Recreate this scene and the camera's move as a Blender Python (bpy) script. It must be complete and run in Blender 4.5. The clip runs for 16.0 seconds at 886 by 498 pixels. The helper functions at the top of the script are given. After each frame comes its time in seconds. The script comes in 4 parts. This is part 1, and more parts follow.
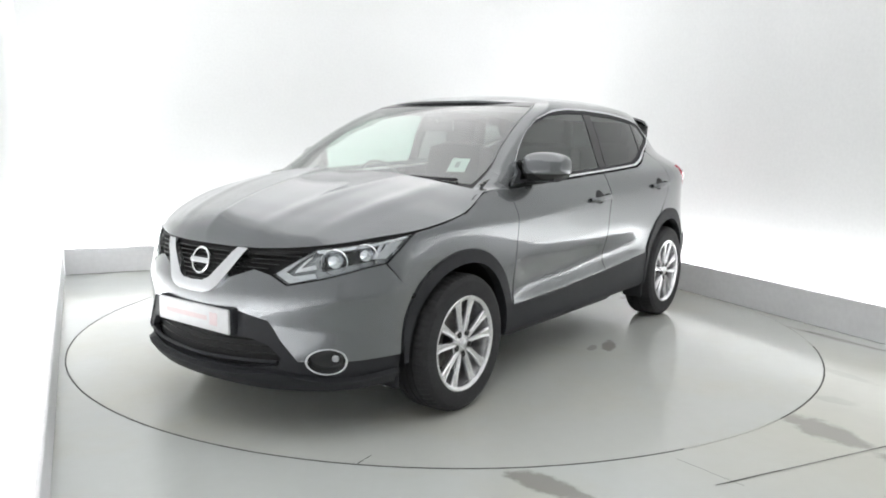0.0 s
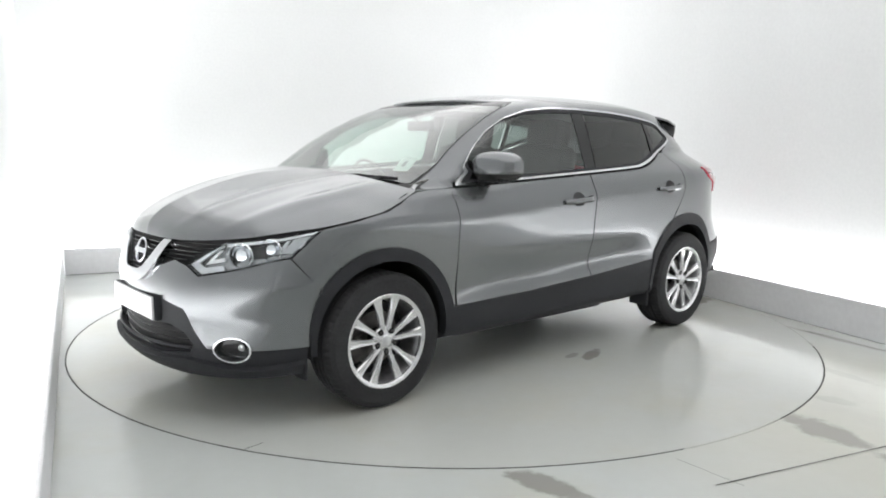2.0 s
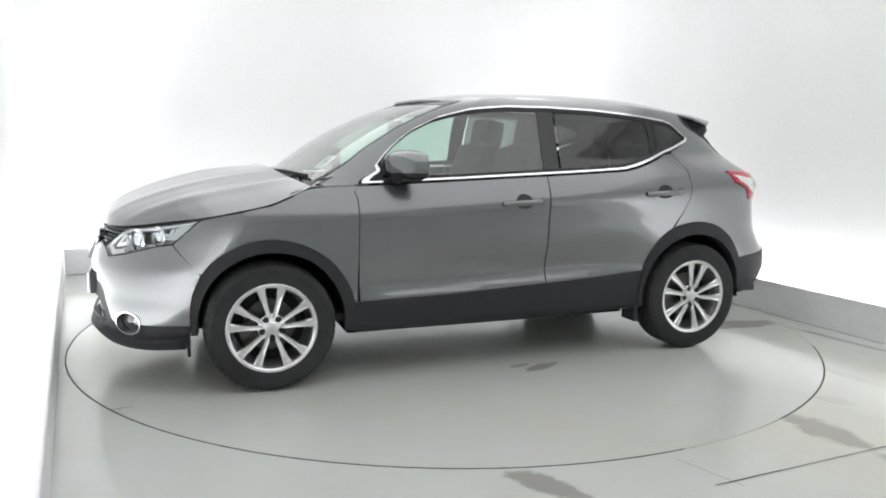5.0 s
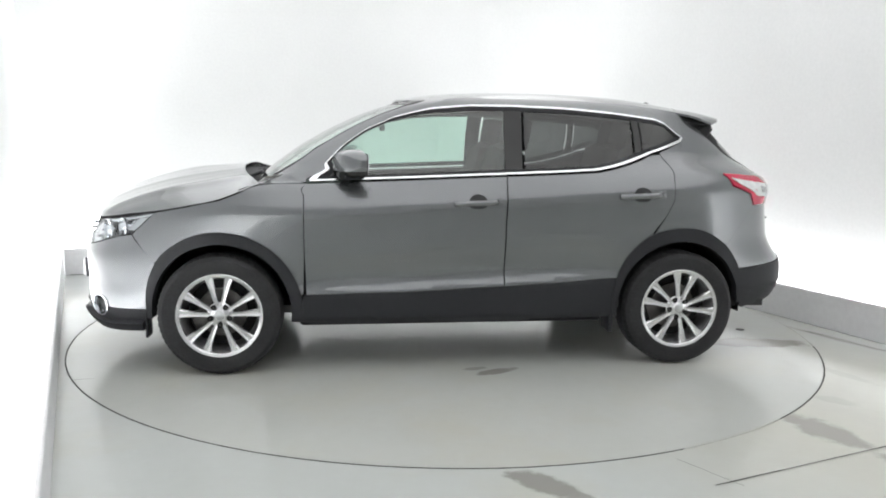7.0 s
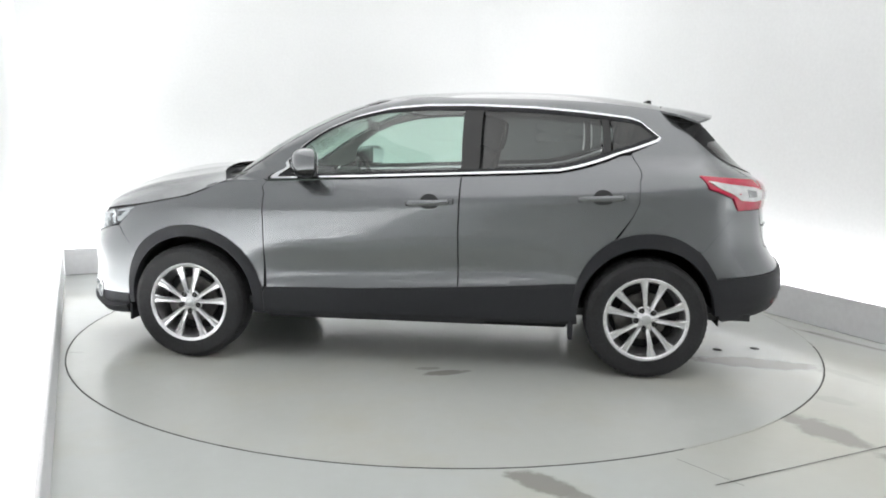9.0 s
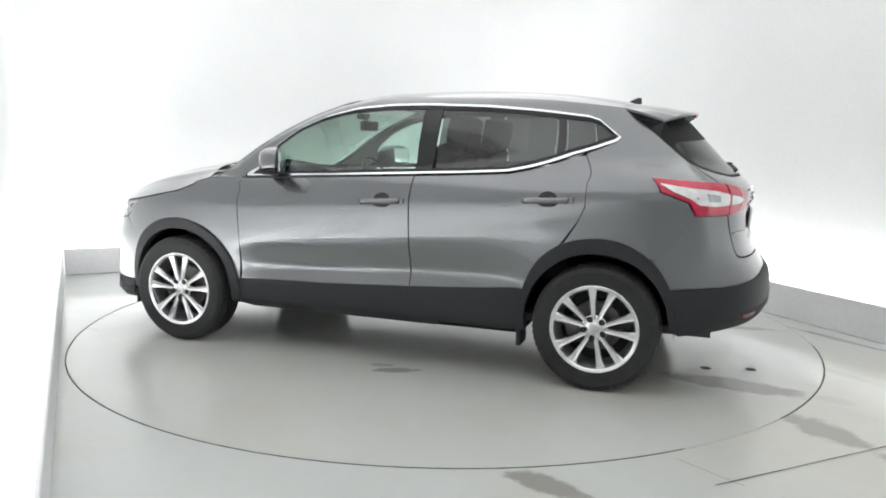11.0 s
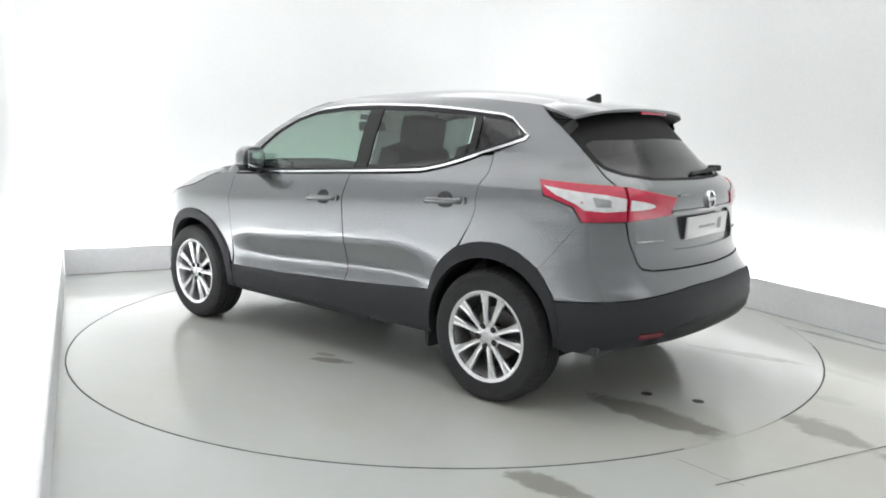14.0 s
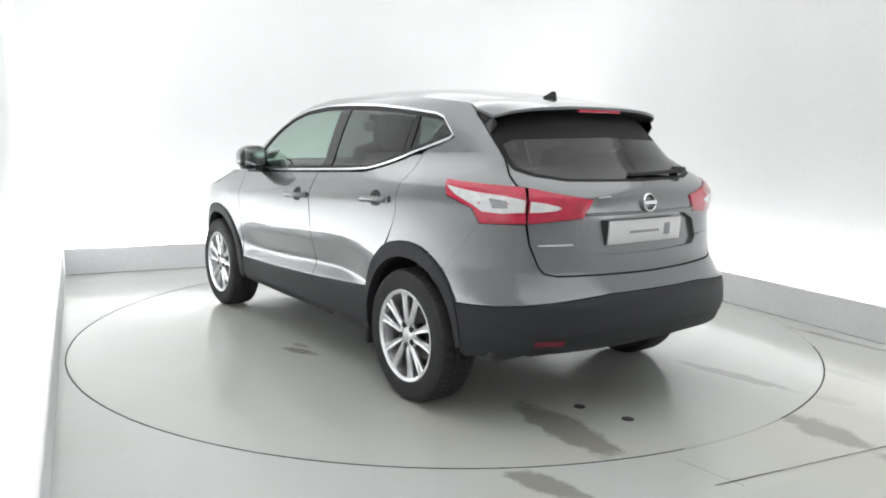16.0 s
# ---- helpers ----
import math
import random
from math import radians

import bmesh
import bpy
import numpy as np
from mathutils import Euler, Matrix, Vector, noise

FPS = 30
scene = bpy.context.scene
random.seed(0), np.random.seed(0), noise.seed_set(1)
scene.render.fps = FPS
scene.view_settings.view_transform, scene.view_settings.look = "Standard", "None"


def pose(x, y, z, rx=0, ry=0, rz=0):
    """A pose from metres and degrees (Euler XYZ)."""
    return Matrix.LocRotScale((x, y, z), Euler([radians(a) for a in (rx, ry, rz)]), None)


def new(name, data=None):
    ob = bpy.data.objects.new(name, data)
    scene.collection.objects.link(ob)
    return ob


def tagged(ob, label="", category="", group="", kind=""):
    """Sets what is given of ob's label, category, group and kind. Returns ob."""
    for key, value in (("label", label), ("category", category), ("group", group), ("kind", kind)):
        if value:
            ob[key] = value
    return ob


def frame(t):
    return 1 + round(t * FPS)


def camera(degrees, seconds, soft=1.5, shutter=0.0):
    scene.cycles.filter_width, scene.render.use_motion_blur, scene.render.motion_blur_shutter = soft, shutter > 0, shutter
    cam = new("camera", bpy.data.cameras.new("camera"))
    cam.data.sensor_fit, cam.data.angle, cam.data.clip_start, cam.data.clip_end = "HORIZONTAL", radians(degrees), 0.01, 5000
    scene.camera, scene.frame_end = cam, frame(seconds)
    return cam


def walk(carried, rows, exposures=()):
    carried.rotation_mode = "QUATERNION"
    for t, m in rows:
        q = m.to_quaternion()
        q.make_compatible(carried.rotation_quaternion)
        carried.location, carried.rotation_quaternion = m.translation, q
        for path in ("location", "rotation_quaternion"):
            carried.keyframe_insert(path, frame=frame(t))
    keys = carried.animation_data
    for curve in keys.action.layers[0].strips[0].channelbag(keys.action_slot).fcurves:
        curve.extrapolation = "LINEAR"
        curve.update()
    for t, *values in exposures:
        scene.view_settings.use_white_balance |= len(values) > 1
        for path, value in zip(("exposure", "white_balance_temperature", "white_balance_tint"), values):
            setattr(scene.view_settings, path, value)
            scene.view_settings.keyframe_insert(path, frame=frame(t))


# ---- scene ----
# ================= camera (fixed) =================
cam = camera(60.99, 16.0, soft=1.9)
CAM = pose(0.0, -5.3606, 1.3272, 90 - 8.4896, 0, 0.2204) @ pose(0, 0, 0, 0, 0, 0.7639)
walk(cam, [(0, CAM), (16, CAM)], exposures=((0, -0.05), (16, -0.05)))

# heading of the car on the turntable, degrees: it gathers speed in the first second and then turns evenly
TURN = [(0.0, 233.35), (0.5, 231.35), (1.0, 228.3), (1.5, 224.95)]
TURN += [(t / 2, 221.45 - 6.79 * (t / 2 - 2.0)) for t in range(4, 33)]
CAR_ON_TABLE = (0.078, 0.277)
TABLE_R = 2.481

# ================= light =================
world = bpy.data.worlds.new("world")
scene.world = world
world.use_nodes = True
world.node_tree.nodes["Background"].inputs[0].default_value = (0.9, 0.95, 1.0, 1)
world.node_tree.nodes["Background"].inputs[1].default_value = 0.2


def area_lamp(name, m, sx, sy, power, colour=(1, 1, 1)):
    d = bpy.data.lights.new(name, "AREA")
    d.shape, d.size, d.size_y, d.energy, d.color = "RECTANGLE", sx, sy, power, colour
    ob = new(name, d)
    ob.matrix_world = m
    return ob


# ================= materials =================
def material(name, colour, rough=0.5, metal=0.0, coat=0.0, grain=0.0, grain_scale=60.0, bump=0.0, bump_scale=200.0,
             rough_var=0.0, emit=0.0, mottle=0.0, mottle_scale=2.0, flakes=0.0):
    m = bpy.data.materials.new(name)
    m.use_nodes = True
    nt = m.node_tree
    b = nt.nodes["Principled BSDF"]
    b.inputs["Base Color"].default_value = (*colour, 1)
    b.inputs["Roughness"].default_value = rough
    b.inputs["Metallic"].default_value = metal
    b.inputs["Coat Weight"].default_value = coat
    b.inputs["Coat Roughness"].default_value = 0.04
    if emit:
        b.inputs["Emission Color"].default_value = (*colour, 1)
        b.inputs["Emission Strength"].default_value = emit
    tc = nt.nodes.new("ShaderNodeTexCoord")

    def noise_node(scale, detail=4):
        n = nt.nodes.new("ShaderNodeTexNoise")
        n.inputs["Scale"].default_value, n.inputs["Detail"].default_value = scale, detail
        nt.links.new(tc.outputs["Object"], n.inputs["Vector"])
        return n

    def vary(socket, factor_out, lo, hi):
        r = nt.nodes.new("ShaderNodeMapRange")
        r.inputs["From Min"].default_value, r.inputs["From Max"].default_value = 0.3, 0.7
        r.inputs["To Min"].default_value, r.inputs["To Max"].default_value = lo, hi
        nt.links.new(factor_out, r.inputs["Value"])
        if socket:
            nt.links.new(r.outputs[0], socket)
        return r.outputs[0]

    if grain or mottle:
        last = None
        for amount, scale in ((grain, grain_scale), (mottle, mottle_scale)):
            if not amount:
                continue
            n = noise_node(scale)
            f = vary(None, n.outputs["Fac"], 1 - amount, 1 + amount)
            if last:
                mul = nt.nodes.new("ShaderNodeMath")
                mul.operation = "MULTIPLY"
                nt.links.new(last, mul.inputs[0])
                nt.links.new(f, mul.inputs[1])
                f = mul.outputs[0]
            last = f
        v = nt.nodes.new("ShaderNodeVectorMath")
        v.operation = "SCALE"
        v.inputs[0].default_value = colour
        nt.links.new(last, v.inputs["Scale"])
        nt.links.new(v.outputs[0], b.inputs["Base Color"])
    if rough_var:
        n = noise_node(mottle_scale * 3)
        vary(b.inputs["Roughness"], n.outputs["Fac"], max(0.02, rough - rough_var), rough + rough_var)
    if bump:
        n = noise_node(bump_scale)
        bp = nt.nodes.new("ShaderNodeBump")
        bp.inputs["Strength"].default_value, bp.inputs["Distance"].default_value = bump, 0.002
        nt.links.new(n.outputs["Fac"], bp.inputs["Height"])
        nt.links.new(bp.outputs[0], b.inputs["Normal"])
    return m


def glass(name, tint, gloss_rough=0.02, gloss=0.11):
    """A thin pane: tinted, with the reflection of its surface."""
    m = bpy.data.materials.new(name)
    m.use_nodes = True
    nt = m.node_tree
    nt.nodes.remove(nt.nodes["Principled BSDF"])
    out = nt.nodes["Material Output"]
    t, g, mix, f = (nt.nodes.new("ShaderNode" + k) for k in ("BsdfTransparent", "BsdfGlossy", "MixShader", "LayerWeight"))
    t.inputs[0].default_value = (*tint, 1)
    g.inputs["Roughness"].default_value = gloss_rough
    f.inputs["Blend"].default_value = 0.5
    p, q = nt.nodes.new("ShaderNodeMath"), nt.nodes.new("ShaderNodeMath")
    p.operation, q.operation = "POWER", "MULTIPLY_ADD"
    p.inputs[1].default_value, q.inputs[1].default_value, q.inputs[2].default_value = 4.0, 0.92, gloss
    nt.links.new(f.outputs["Facing"], p.inputs[0])
    nt.links.new(p.outputs[0], q.inputs[0])
    nt.links.new(q.outputs[0], mix.inputs[0])
    nt.links.new(t.outputs[0], mix.inputs[1])
    nt.links.new(g.outputs[0], mix.inputs[2])
    nt.links.new(mix.outputs[0], out.inputs[0])
    return m


PAINT = material("metallic_grey_paint", (0.190, 0.198, 0.206), 0.25, 0.74, coat=1.0, grain=0.08, grain_scale=900, mottle=0.03, mottle_scale=3)
PLASTIC = material("black_grained_plastic", (0.027, 0.028, 0.032), 0.6, grain=0.15, grain_scale=300, bump=0.25, bump_scale=700)
PLASTIC.node_tree.nodes["Principled BSDF"].inputs["Specular IOR Level"].default_value = 0.33
# near-black for black parts, and for shade painted into gaps and hollows
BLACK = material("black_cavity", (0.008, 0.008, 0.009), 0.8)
GLOSSBLACK = material("gloss_black", (0.012, 0.012, 0.013), 0.15, coat=0.15, grain=0.1)
CHROME = material("chrome", (0.82, 0.83, 0.85), 0.14, 1.0, rough_var=0.05, grain=0.03)
SATIN = material("satin_metal_trim", (0.62, 0.63, 0.64), 0.3, 1.0, grain=0.05)
ALLOY = material("silver_alloy_wheel", (0.76, 0.76, 0.775), 0.26, 0.92, coat=0.3, grain=0.06, grain_scale=40)
RUBBER = material("tyre_rubber", (0.021, 0.021, 0.023), 0.75, grain=0.2, grain_scale=80, bump=0.3, bump_scale=300, mottle=0.2, mottle_scale=8)
BARREL = material("dull_alloy_barrel", (0.45, 0.45, 0.46), 0.4, 0.85, grain=0.15, grain_scale=30)
STEEL = material("brake_steel", (0.13, 0.125, 0.12), 0.4, 0.9, grain=0.2, grain_scale=30)
CLEAR = glass("windscreen_glass", (0.64, 0.80, 0.72), gloss=0.27)
DOORGLASS = glass("green_tinted_glass", (0.68, 0.84, 0.77), gloss=0.14)
PRIVACY = glass("dark_privacy_glass", (0.21, 0.23, 0.225), gloss=0.09)
REARGLASS = glass("dark_rear_glass", (0.05, 0.052, 0.055), gloss=0.065)
LENS = glass("clear_lamp_lens", (0.95, 0.97, 0.98), 0.03, gloss=0.05)
REDLENS = material("red_lamp_plastic", (0.55, 0.012, 0.055), 0.12, coat=0.8, grain=0.15, grain_scale=25)
REDDARK = material("deep_red_reflector", (0.16, 0.006, 0.018), 0.25, coat=0.3, grain=0.2, grain_scale=60)
WHITELENS = material("pale_lamp_plastic", (0.78, 0.78, 0.79), 0.15, 0.1, coat=0.8, grain=0.10, grain_scale=30)
LAMPGREY = material("grey_lamp_bezel", (0.48, 0.49, 0.50), 0.25, 0.7, grain=0.1, grain_scale=40)
FABRIC = material("dark_seat_cloth", (0.035, 0.036, 0.038), 0.9, grain=0.25, grain_scale=200, bump=0.3, bump_scale=400)
TRIM = material("dark_cabin_plastic", (0.03, 0.031, 0.033), 0.6, grain=0.15, grain_scale=150)
LINER = material("pale_headlining", (0.45, 0.45, 0.43), 0.95, grain=0.08, grain_scale=200)
PLATEWHITE = material("white_plate", (0.74, 0.74, 0.75), 0.35, grain=0.03, grain_scale=30)
PRINTGREY = material("grey_print", (0.30, 0.30, 0.32), 0.5)
PRINTRED = material("faded_red_print", (0.72, 0.60, 0.61), 0.5)
PAPER = material("white_sticker", (0.8, 0.82, 0.81), 0.6, grain=0.03)
WALL = material("white_painted_wall", (0.83, 0.84, 0.84), 0.75, grain=0.02, grain_scale=40, mottle=0.025, mottle_scale=0.7)
PLINTH = material("off_white_plinth_board", (0.80, 0.80, 0.815), 0.5, grain=0.03, grain_scale=25, mottle=0.05, mottle_scale=1.3)
# grey of the unseen front wall, set for reflections in the car's sides
FARWALL = material("grey_shutter_wall", (0.62, 0.625, 0.63), 0.7, grain=0.06, grain_scale=12, mottle=0.1)
CEIL = material("white_ceiling", (0.8, 0.8, 0.8), 0.9, grain=0.02)
GREYSEAM = material("dusty_grey_seam", (0.34, 0.34, 0.33), 0.8, grain=0.2, grain_scale=15)
DARKSEAM = material("dark_seam", (0.06, 0.06, 0.055), 0.8, grain=0.3, grain_scale=20)


# ================= mesh helpers =================
def finish(bm, name, mat, smooth=True, angle=35.0):
    me = bpy.data.meshes.new(name)
    bm.to_mesh(me)
    bm.free()
    for f in me.polygons:
        f.use_smooth = smooth
    if smooth:
        me.set_sharp_from_angle(angle=radians(angle))
    for m in (mat if isinstance(mat, (list, tuple)) else [mat]):
        me.materials.append(m)
    return me


def part(name, bm, mat, parent=None, label="", smooth=True, angle=35.0):
    ob = new(name, bm if isinstance(bm, bpy.types.Mesh) else finish(bm, name, mat, smooth, angle))
    ob.parent = parent
    return tagged(ob, label)


def add_box(bm, lo, hi, bevel=0.0, m=None):
    r = bmesh.ops.create_cube(bm, size=1)
    vs = r["verts"]
    for v in vs:
        v.co = Vector([lo[i] + (v.co[i] + 0.5) * (hi[i] - lo[i]) for i in range(3)])
    if bevel:
        es = list({e for v in vs for e in v.link_edges})
        vs = bmesh.ops.bevel(bm, geom=es, offset=bevel, segments=2, affect="EDGES", profile=0.5)["verts"]
    if m:
        bmesh.ops.transform(bm, matrix=m, verts=list(vs))
    return vs


def box(lo, hi, bevel=0.0, m=None):
    bm = bmesh.new()
    add_box(bm, lo, hi, bevel, m)
    return bm


def lathe(profile, n=64, axis="y"):
    """A closed ring of revolution about the y axis from (radius, y) pairs."""
    bm = bmesh.new()
    rings = []
    for k in range(n):
        a = 2 * math.pi * k / n
        rings.append([bm.verts.new((r * math.cos(a), y, r * math.sin(a))) for r, y in profile])
    for k in range(n):
        a, b = rings[k], rings[(k + 1) % n]
        for i in range(len(profile) - 1):
            bm.faces.new((a[i], b[i], b[i + 1], a[i + 1]))
    bmesh.ops.remove_doubles(bm, verts=bm.verts, dist=1e-5)
    bmesh.ops.recalc_face_normals(bm, faces=bm.faces)
    return bm


def tube(points, radius, n=8, closed=False, flat=1.0):
    """A round bar along points."""
    bm = bmesh.new()
    pts = [Vector(q) for q in points]
    rings = []
    for i, q in enumerate(pts):
        a = pts[i - 1] if (i or closed) else q
        b = pts[(i + 1) % len(pts)] if (i < len(pts) - 1 or closed) else q
        d = (b - a).normalized()
        s = d.cross(Vector((0, 0, 1)) if abs(d.z) < 0.9 else Vector((0, 1, 0))).normalized()
        u = s.cross(d)
        rings.append([bm.verts.new(q + radius * (math.cos(w) * s + flat * math.sin(w) * u))
                      for w in (2 * math.pi * k / n for k in range(n))])
    for i in range(len(rings) - (0 if closed else 1)):
        a, b = rings[i], rings[(i + 1) % len(rings)]
        for k in range(n):
            bm.faces.new((a[k], a[(k + 1) % n], b[(k + 1) % n], b[k]))
    if not closed:
        bm.faces.new(rings[0][::-1])
        bm.faces.new(rings[-1])
    bmesh.ops.recalc_face_normals(bm, faces=bm.faces)
    return bm


def merge(*bms):
    out = bmesh.new()
    for b in bms:
        me = bpy.data.meshes.new("tmp")
        b.to_mesh(me)
        b.free()
        out.from_mesh(me)
        bpy.data.meshes.remove(me)
    return out


# ================= floor paint with stains =================
def floor_material(name, colour, stains, rough=0.3, dusty=None):
    """Worn grey floor paint. stains: (x, y, half length, half width, turn in degrees, strength); dusty: the middle and reach of a dusty stretch."""
    m = material(name, colour, rough, 0.0, bump=0.06, bump_scale=90)
    nt = m.node_tree
    b = nt.nodes["Principled BSDF"]
    b.inputs["Specular IOR Level"].default_value = 0.5
    tc = nt.nodes.new("ShaderNodeTexCoord")

    def math_node(op, a, c=None):
        n = nt.nodes.new("ShaderNodeMath")
        n.operation = op
        for i, v in enumerate((a, c)):
            if v is None:
                continue
            if isinstance(v, (int, float)):
                n.inputs[i].default_value = v
            else:
                nt.links.new(v, n.inputs[i])
        return n.outputs[0]

    def noise_out(scale, detail=5, rough_=0.6):
        n = nt.nodes.new("ShaderNodeTexNoise")
        n.inputs["Scale"].default_value, n.inputs["Detail"].default_value = scale, detail
        n.inputs["Roughness"].default_value = rough_
        nt.links.new(tc.outputs["Object"], n.inputs["Vector"])
        return n.outputs["Fac"]

    broad, fine, ragged = noise_out(0.9), noise_out(14, 8), noise_out(7, 8, 0.7)
    total = None
    for x, y, hl, hw, turn, strength in stains:
        mp = nt.nodes.new("ShaderNodeMapping")
        mp.vector_type = "TEXTURE"
        mp.inputs["Location"].default_value = (x, y, 0)
        mp.inputs["Rotation"].default_value = (0, 0, radians(turn))
        mp.inputs["Scale"].default_value = (hl, hw, 1)
        nt.links.new(tc.outputs["Object"], mp.inputs["Vector"])
        sep = nt.nodes.new("ShaderNodeSeparateXYZ")
        nt.links.new(mp.outputs[0], sep.inputs[0])
        d2 = math_node("ADD", math_node("POWER", math_node("ABSOLUTE", sep.outputs[0]), 2.0),
                       math_node("POWER", math_node("ABSOLUTE", sep.outputs[1]), 2.0))
        d = math_node("ADD", math_node("SQRT", d2), math_node("MULTIPLY", math_node("SUBTRACT", ragged, 0.5), 1.5))
        r = nt.nodes.new("ShaderNodeMapRange")
        r.interpolation_type = "SMOOTHSTEP"
        for key, v in (("From Min", 1.05), ("From Max", 0.65), ("To Min", 0.0), ("To Max", strength)):
            r.inputs[key].default_value = v
        nt.links.new(d, r.inputs["Value"])
        total = r.outputs[0] if total is None else math_node("MAXIMUM", total, r.outputs[0])
    shade = math_node("ADD", 0.93, math_node("MULTIPLY", broad, 0.10))
    shade = math_node("MULTIPLY", shade, math_node("ADD", 0.97, math_node("MULTIPLY", fine, 0.06)))
    v = nt.nodes.new("ShaderNodeVectorMath")
    v.operation = "SCALE"
    warm = nt.nodes.new("ShaderNodeMix")
    warm.data_type = "RGBA"
    warm.inputs["A"].default_value = (*colour, 1)
    warm.inputs["B"].default_value = (colour[0] * .99, colour[1] * .955, colour[2] * .885, 1)
    wr = nt.nodes.new("ShaderNodeMapRange")
    wr.inputs["From Min"].default_value, wr.inputs["From Max"].default_value = 0.48, 0.70
    nt.links.new(noise_out(0.7, 6, 0.65), wr.inputs["Value"])
    dust = wr.outputs[0]
    if dusty:
        far = nt.nodes.new("ShaderNodeVectorMath")
        far.operation = "DISTANCE"
        far.inputs[1].default_value = (dusty[0], dusty[1], 0)
        nt.links.new(tc.outputs["Object"], far.inputs[0])
        dr = nt.nodes.new("ShaderNodeMapRange")
        dr.interpolation_type = "SMOOTHSTEP"
        dr.inputs["From Min"].default_value, dr.inputs["From Max"].default_value = dusty[2], dusty[2] * .4
        nt.links.new(math_node("ADD", far.outputs["Value"], math_node("MULTIPLY", math_node("SUBTRACT", broad, 0.5), 1.6)), dr.inputs["Value"])
        dust = math_node("MAXIMUM", dust, dr.outputs[0])
    nt.links.new(dust, warm.inputs["Factor"])
    nt.links.new(warm.outputs["Result"], v.inputs[0])
    nt.links.new(shade, v.inputs["Scale"])
    mix = nt.nodes.new("ShaderNodeMix")
    mix.data_type = "RGBA"
    nt.links.new(v.outputs[0], mix.inputs["A"])
    mix.inputs["B"].default_value = (0.175, 0.158, 0.135, 1)
    nt.links.new(total, mix.inputs["Factor"])
    nt.links.new(mix.outputs["Result"], b.inputs["Base Color"])
    rr = math_node("ADD", rough - 0.06, math_node("MULTIPLY", broad, 0.14))
    nt.links.new(rr, b.inputs["Roughness"])
    return m


FLOOR_STAINS = [(1.775, -2.02, 0.25, 0.115, -68, 0.5), (0.40, -2.61, 0.19, 0.085, -37, 0.6), (1.95, -2.36, 0.13, 0.08, -40, 0.45), (0.52, -2.72, 0.10, 0.05, -50, 0.55),
                (2.03, -1.60, 0.14, 0.06, -40, 0.14), (2.70, -0.42, 0.5, 0.04, -60, 0.3), (2.30, -1.15, 0.22, 0.05, -62, 0.12)]
TABLE_STAINS = [(-0.15, 1.22, 0.14, 0.05, 25, 0.6), (-0.02, 1.16, 0.08, 0.03, 10, 0.4), 
                (-1.966, 0.753, 0.42, 0.125, -8, 0.62), (-1.97, -0.62, 0.40, 0.062, 6, 0.36)]
FLOORPAINT = floor_material("worn_grey_floor_paint", (0.595, 0.62, 0.602), FLOOR_STAINS, 0.2, (2.3, -1.9, 1.9))
TABLEPAINT = floor_material("turntable_floor_paint", (0.588, 0.605, 0.576), TABLE_STAINS, 0.16)

# ================= the room: axes turned 25 degrees =================
ROOM = pose(0, 0, 0, 0, 0, 25)
LEFT, RIGHT, BACK, FRONT, HIGH = -2.53, 2.44, 2.87, -5.9, 3.3
LEFTSIDE = ROOM @ pose(-2.575, 2.878, 0, 0, 0, 1.19) @ pose(2.53, -2.87, 0)     # the left wall stands a little askew
GUT = 0.28     # trough between plinth and wall


def room_box(name, lo, hi, mat, bevel=0.0, label="", category="", m=ROOM):
    ob = part(name, box(lo, hi, bevel), mat, None, smooth=False)
    ob.matrix_world = m
    return tagged(ob, label, category, kind="structure")


def floor_with_pit():
    bm = bmesh.new()
    n = 128
    inner = [bm.verts.new(((TABLE_R + 0.006) * math.cos(2 * math.pi * k / n), (TABLE_R + 0.006) * math.sin(2 * math.pi * k / n), 0)) for k in range(n)]
    low = [bm.verts.new((v.co.x, v.co.y, -0.05)) for v in inner]
    outer = []
    for k in range(n):
        a = 2 * math.pi * k / n
        s = 9.0 / max(abs(math.cos(a)), abs(math.sin(a)))
        outer.append(bm.verts.new((s * math.cos(a), s * math.sin(a), 0)))
    for k in range(n):
        j = (k + 1) % n
        bm.faces.new((inner[k], outer[k], outer[j], inner[j]))
        bm.faces.new((inner[j], low[j], low[k], inner[k]))
    bm.faces.new(low)
    return bm


floor_ob = tagged(part("floor", floor_with_pit(), FLOORPAINT, None, smooth=False), "worn pale grey painted studio floor with dark stains", "floor", kind="structure")
room_box("wall_left", (LEFT - GUT - 0.15, FRONT - 0.15, -0.02), (LEFT - GUT, BACK + GUT + 0.15, HIGH), WALL, label="bright white painted studio wall", category="wall", m=LEFTSIDE)
room_box("wall_right", (RIGHT + GUT, FRONT - 0.15, -0.02), (RIGHT + GUT + 0.15, BACK + GUT + 0.15, HIGH), WALL, label="bright white painted studio wall", category="wall")
room_box("wall_back", (LEFT - GUT - 0.10, BACK + GUT, -0.02), (RIGHT + GUT - 0.002, BACK + GUT + 0.15, HIGH), WALL, label="bright white painted studio wall", category="wall")
# unseen wall behind the camera, added to close the room and tone reflections
room_box("wall_front", (LEFT - GUT + 0.002, FRONT - 0.15, -0.02), (RIGHT + GUT - 0.002, FRONT, HIGH), FARWALL, label="unseen grey wall behind the camera", category="wall")
room_box("ceiling", (LEFT - GUT - 0.15, FRONT - 0.15, HIGH), (RIGHT + GUT + 0.15, BACK + GUT + 0.15, HIGH + 0.1), CEIL, label="plain white studio ceiling", category="ceiling")
PL, PH = 0.022, 0.25
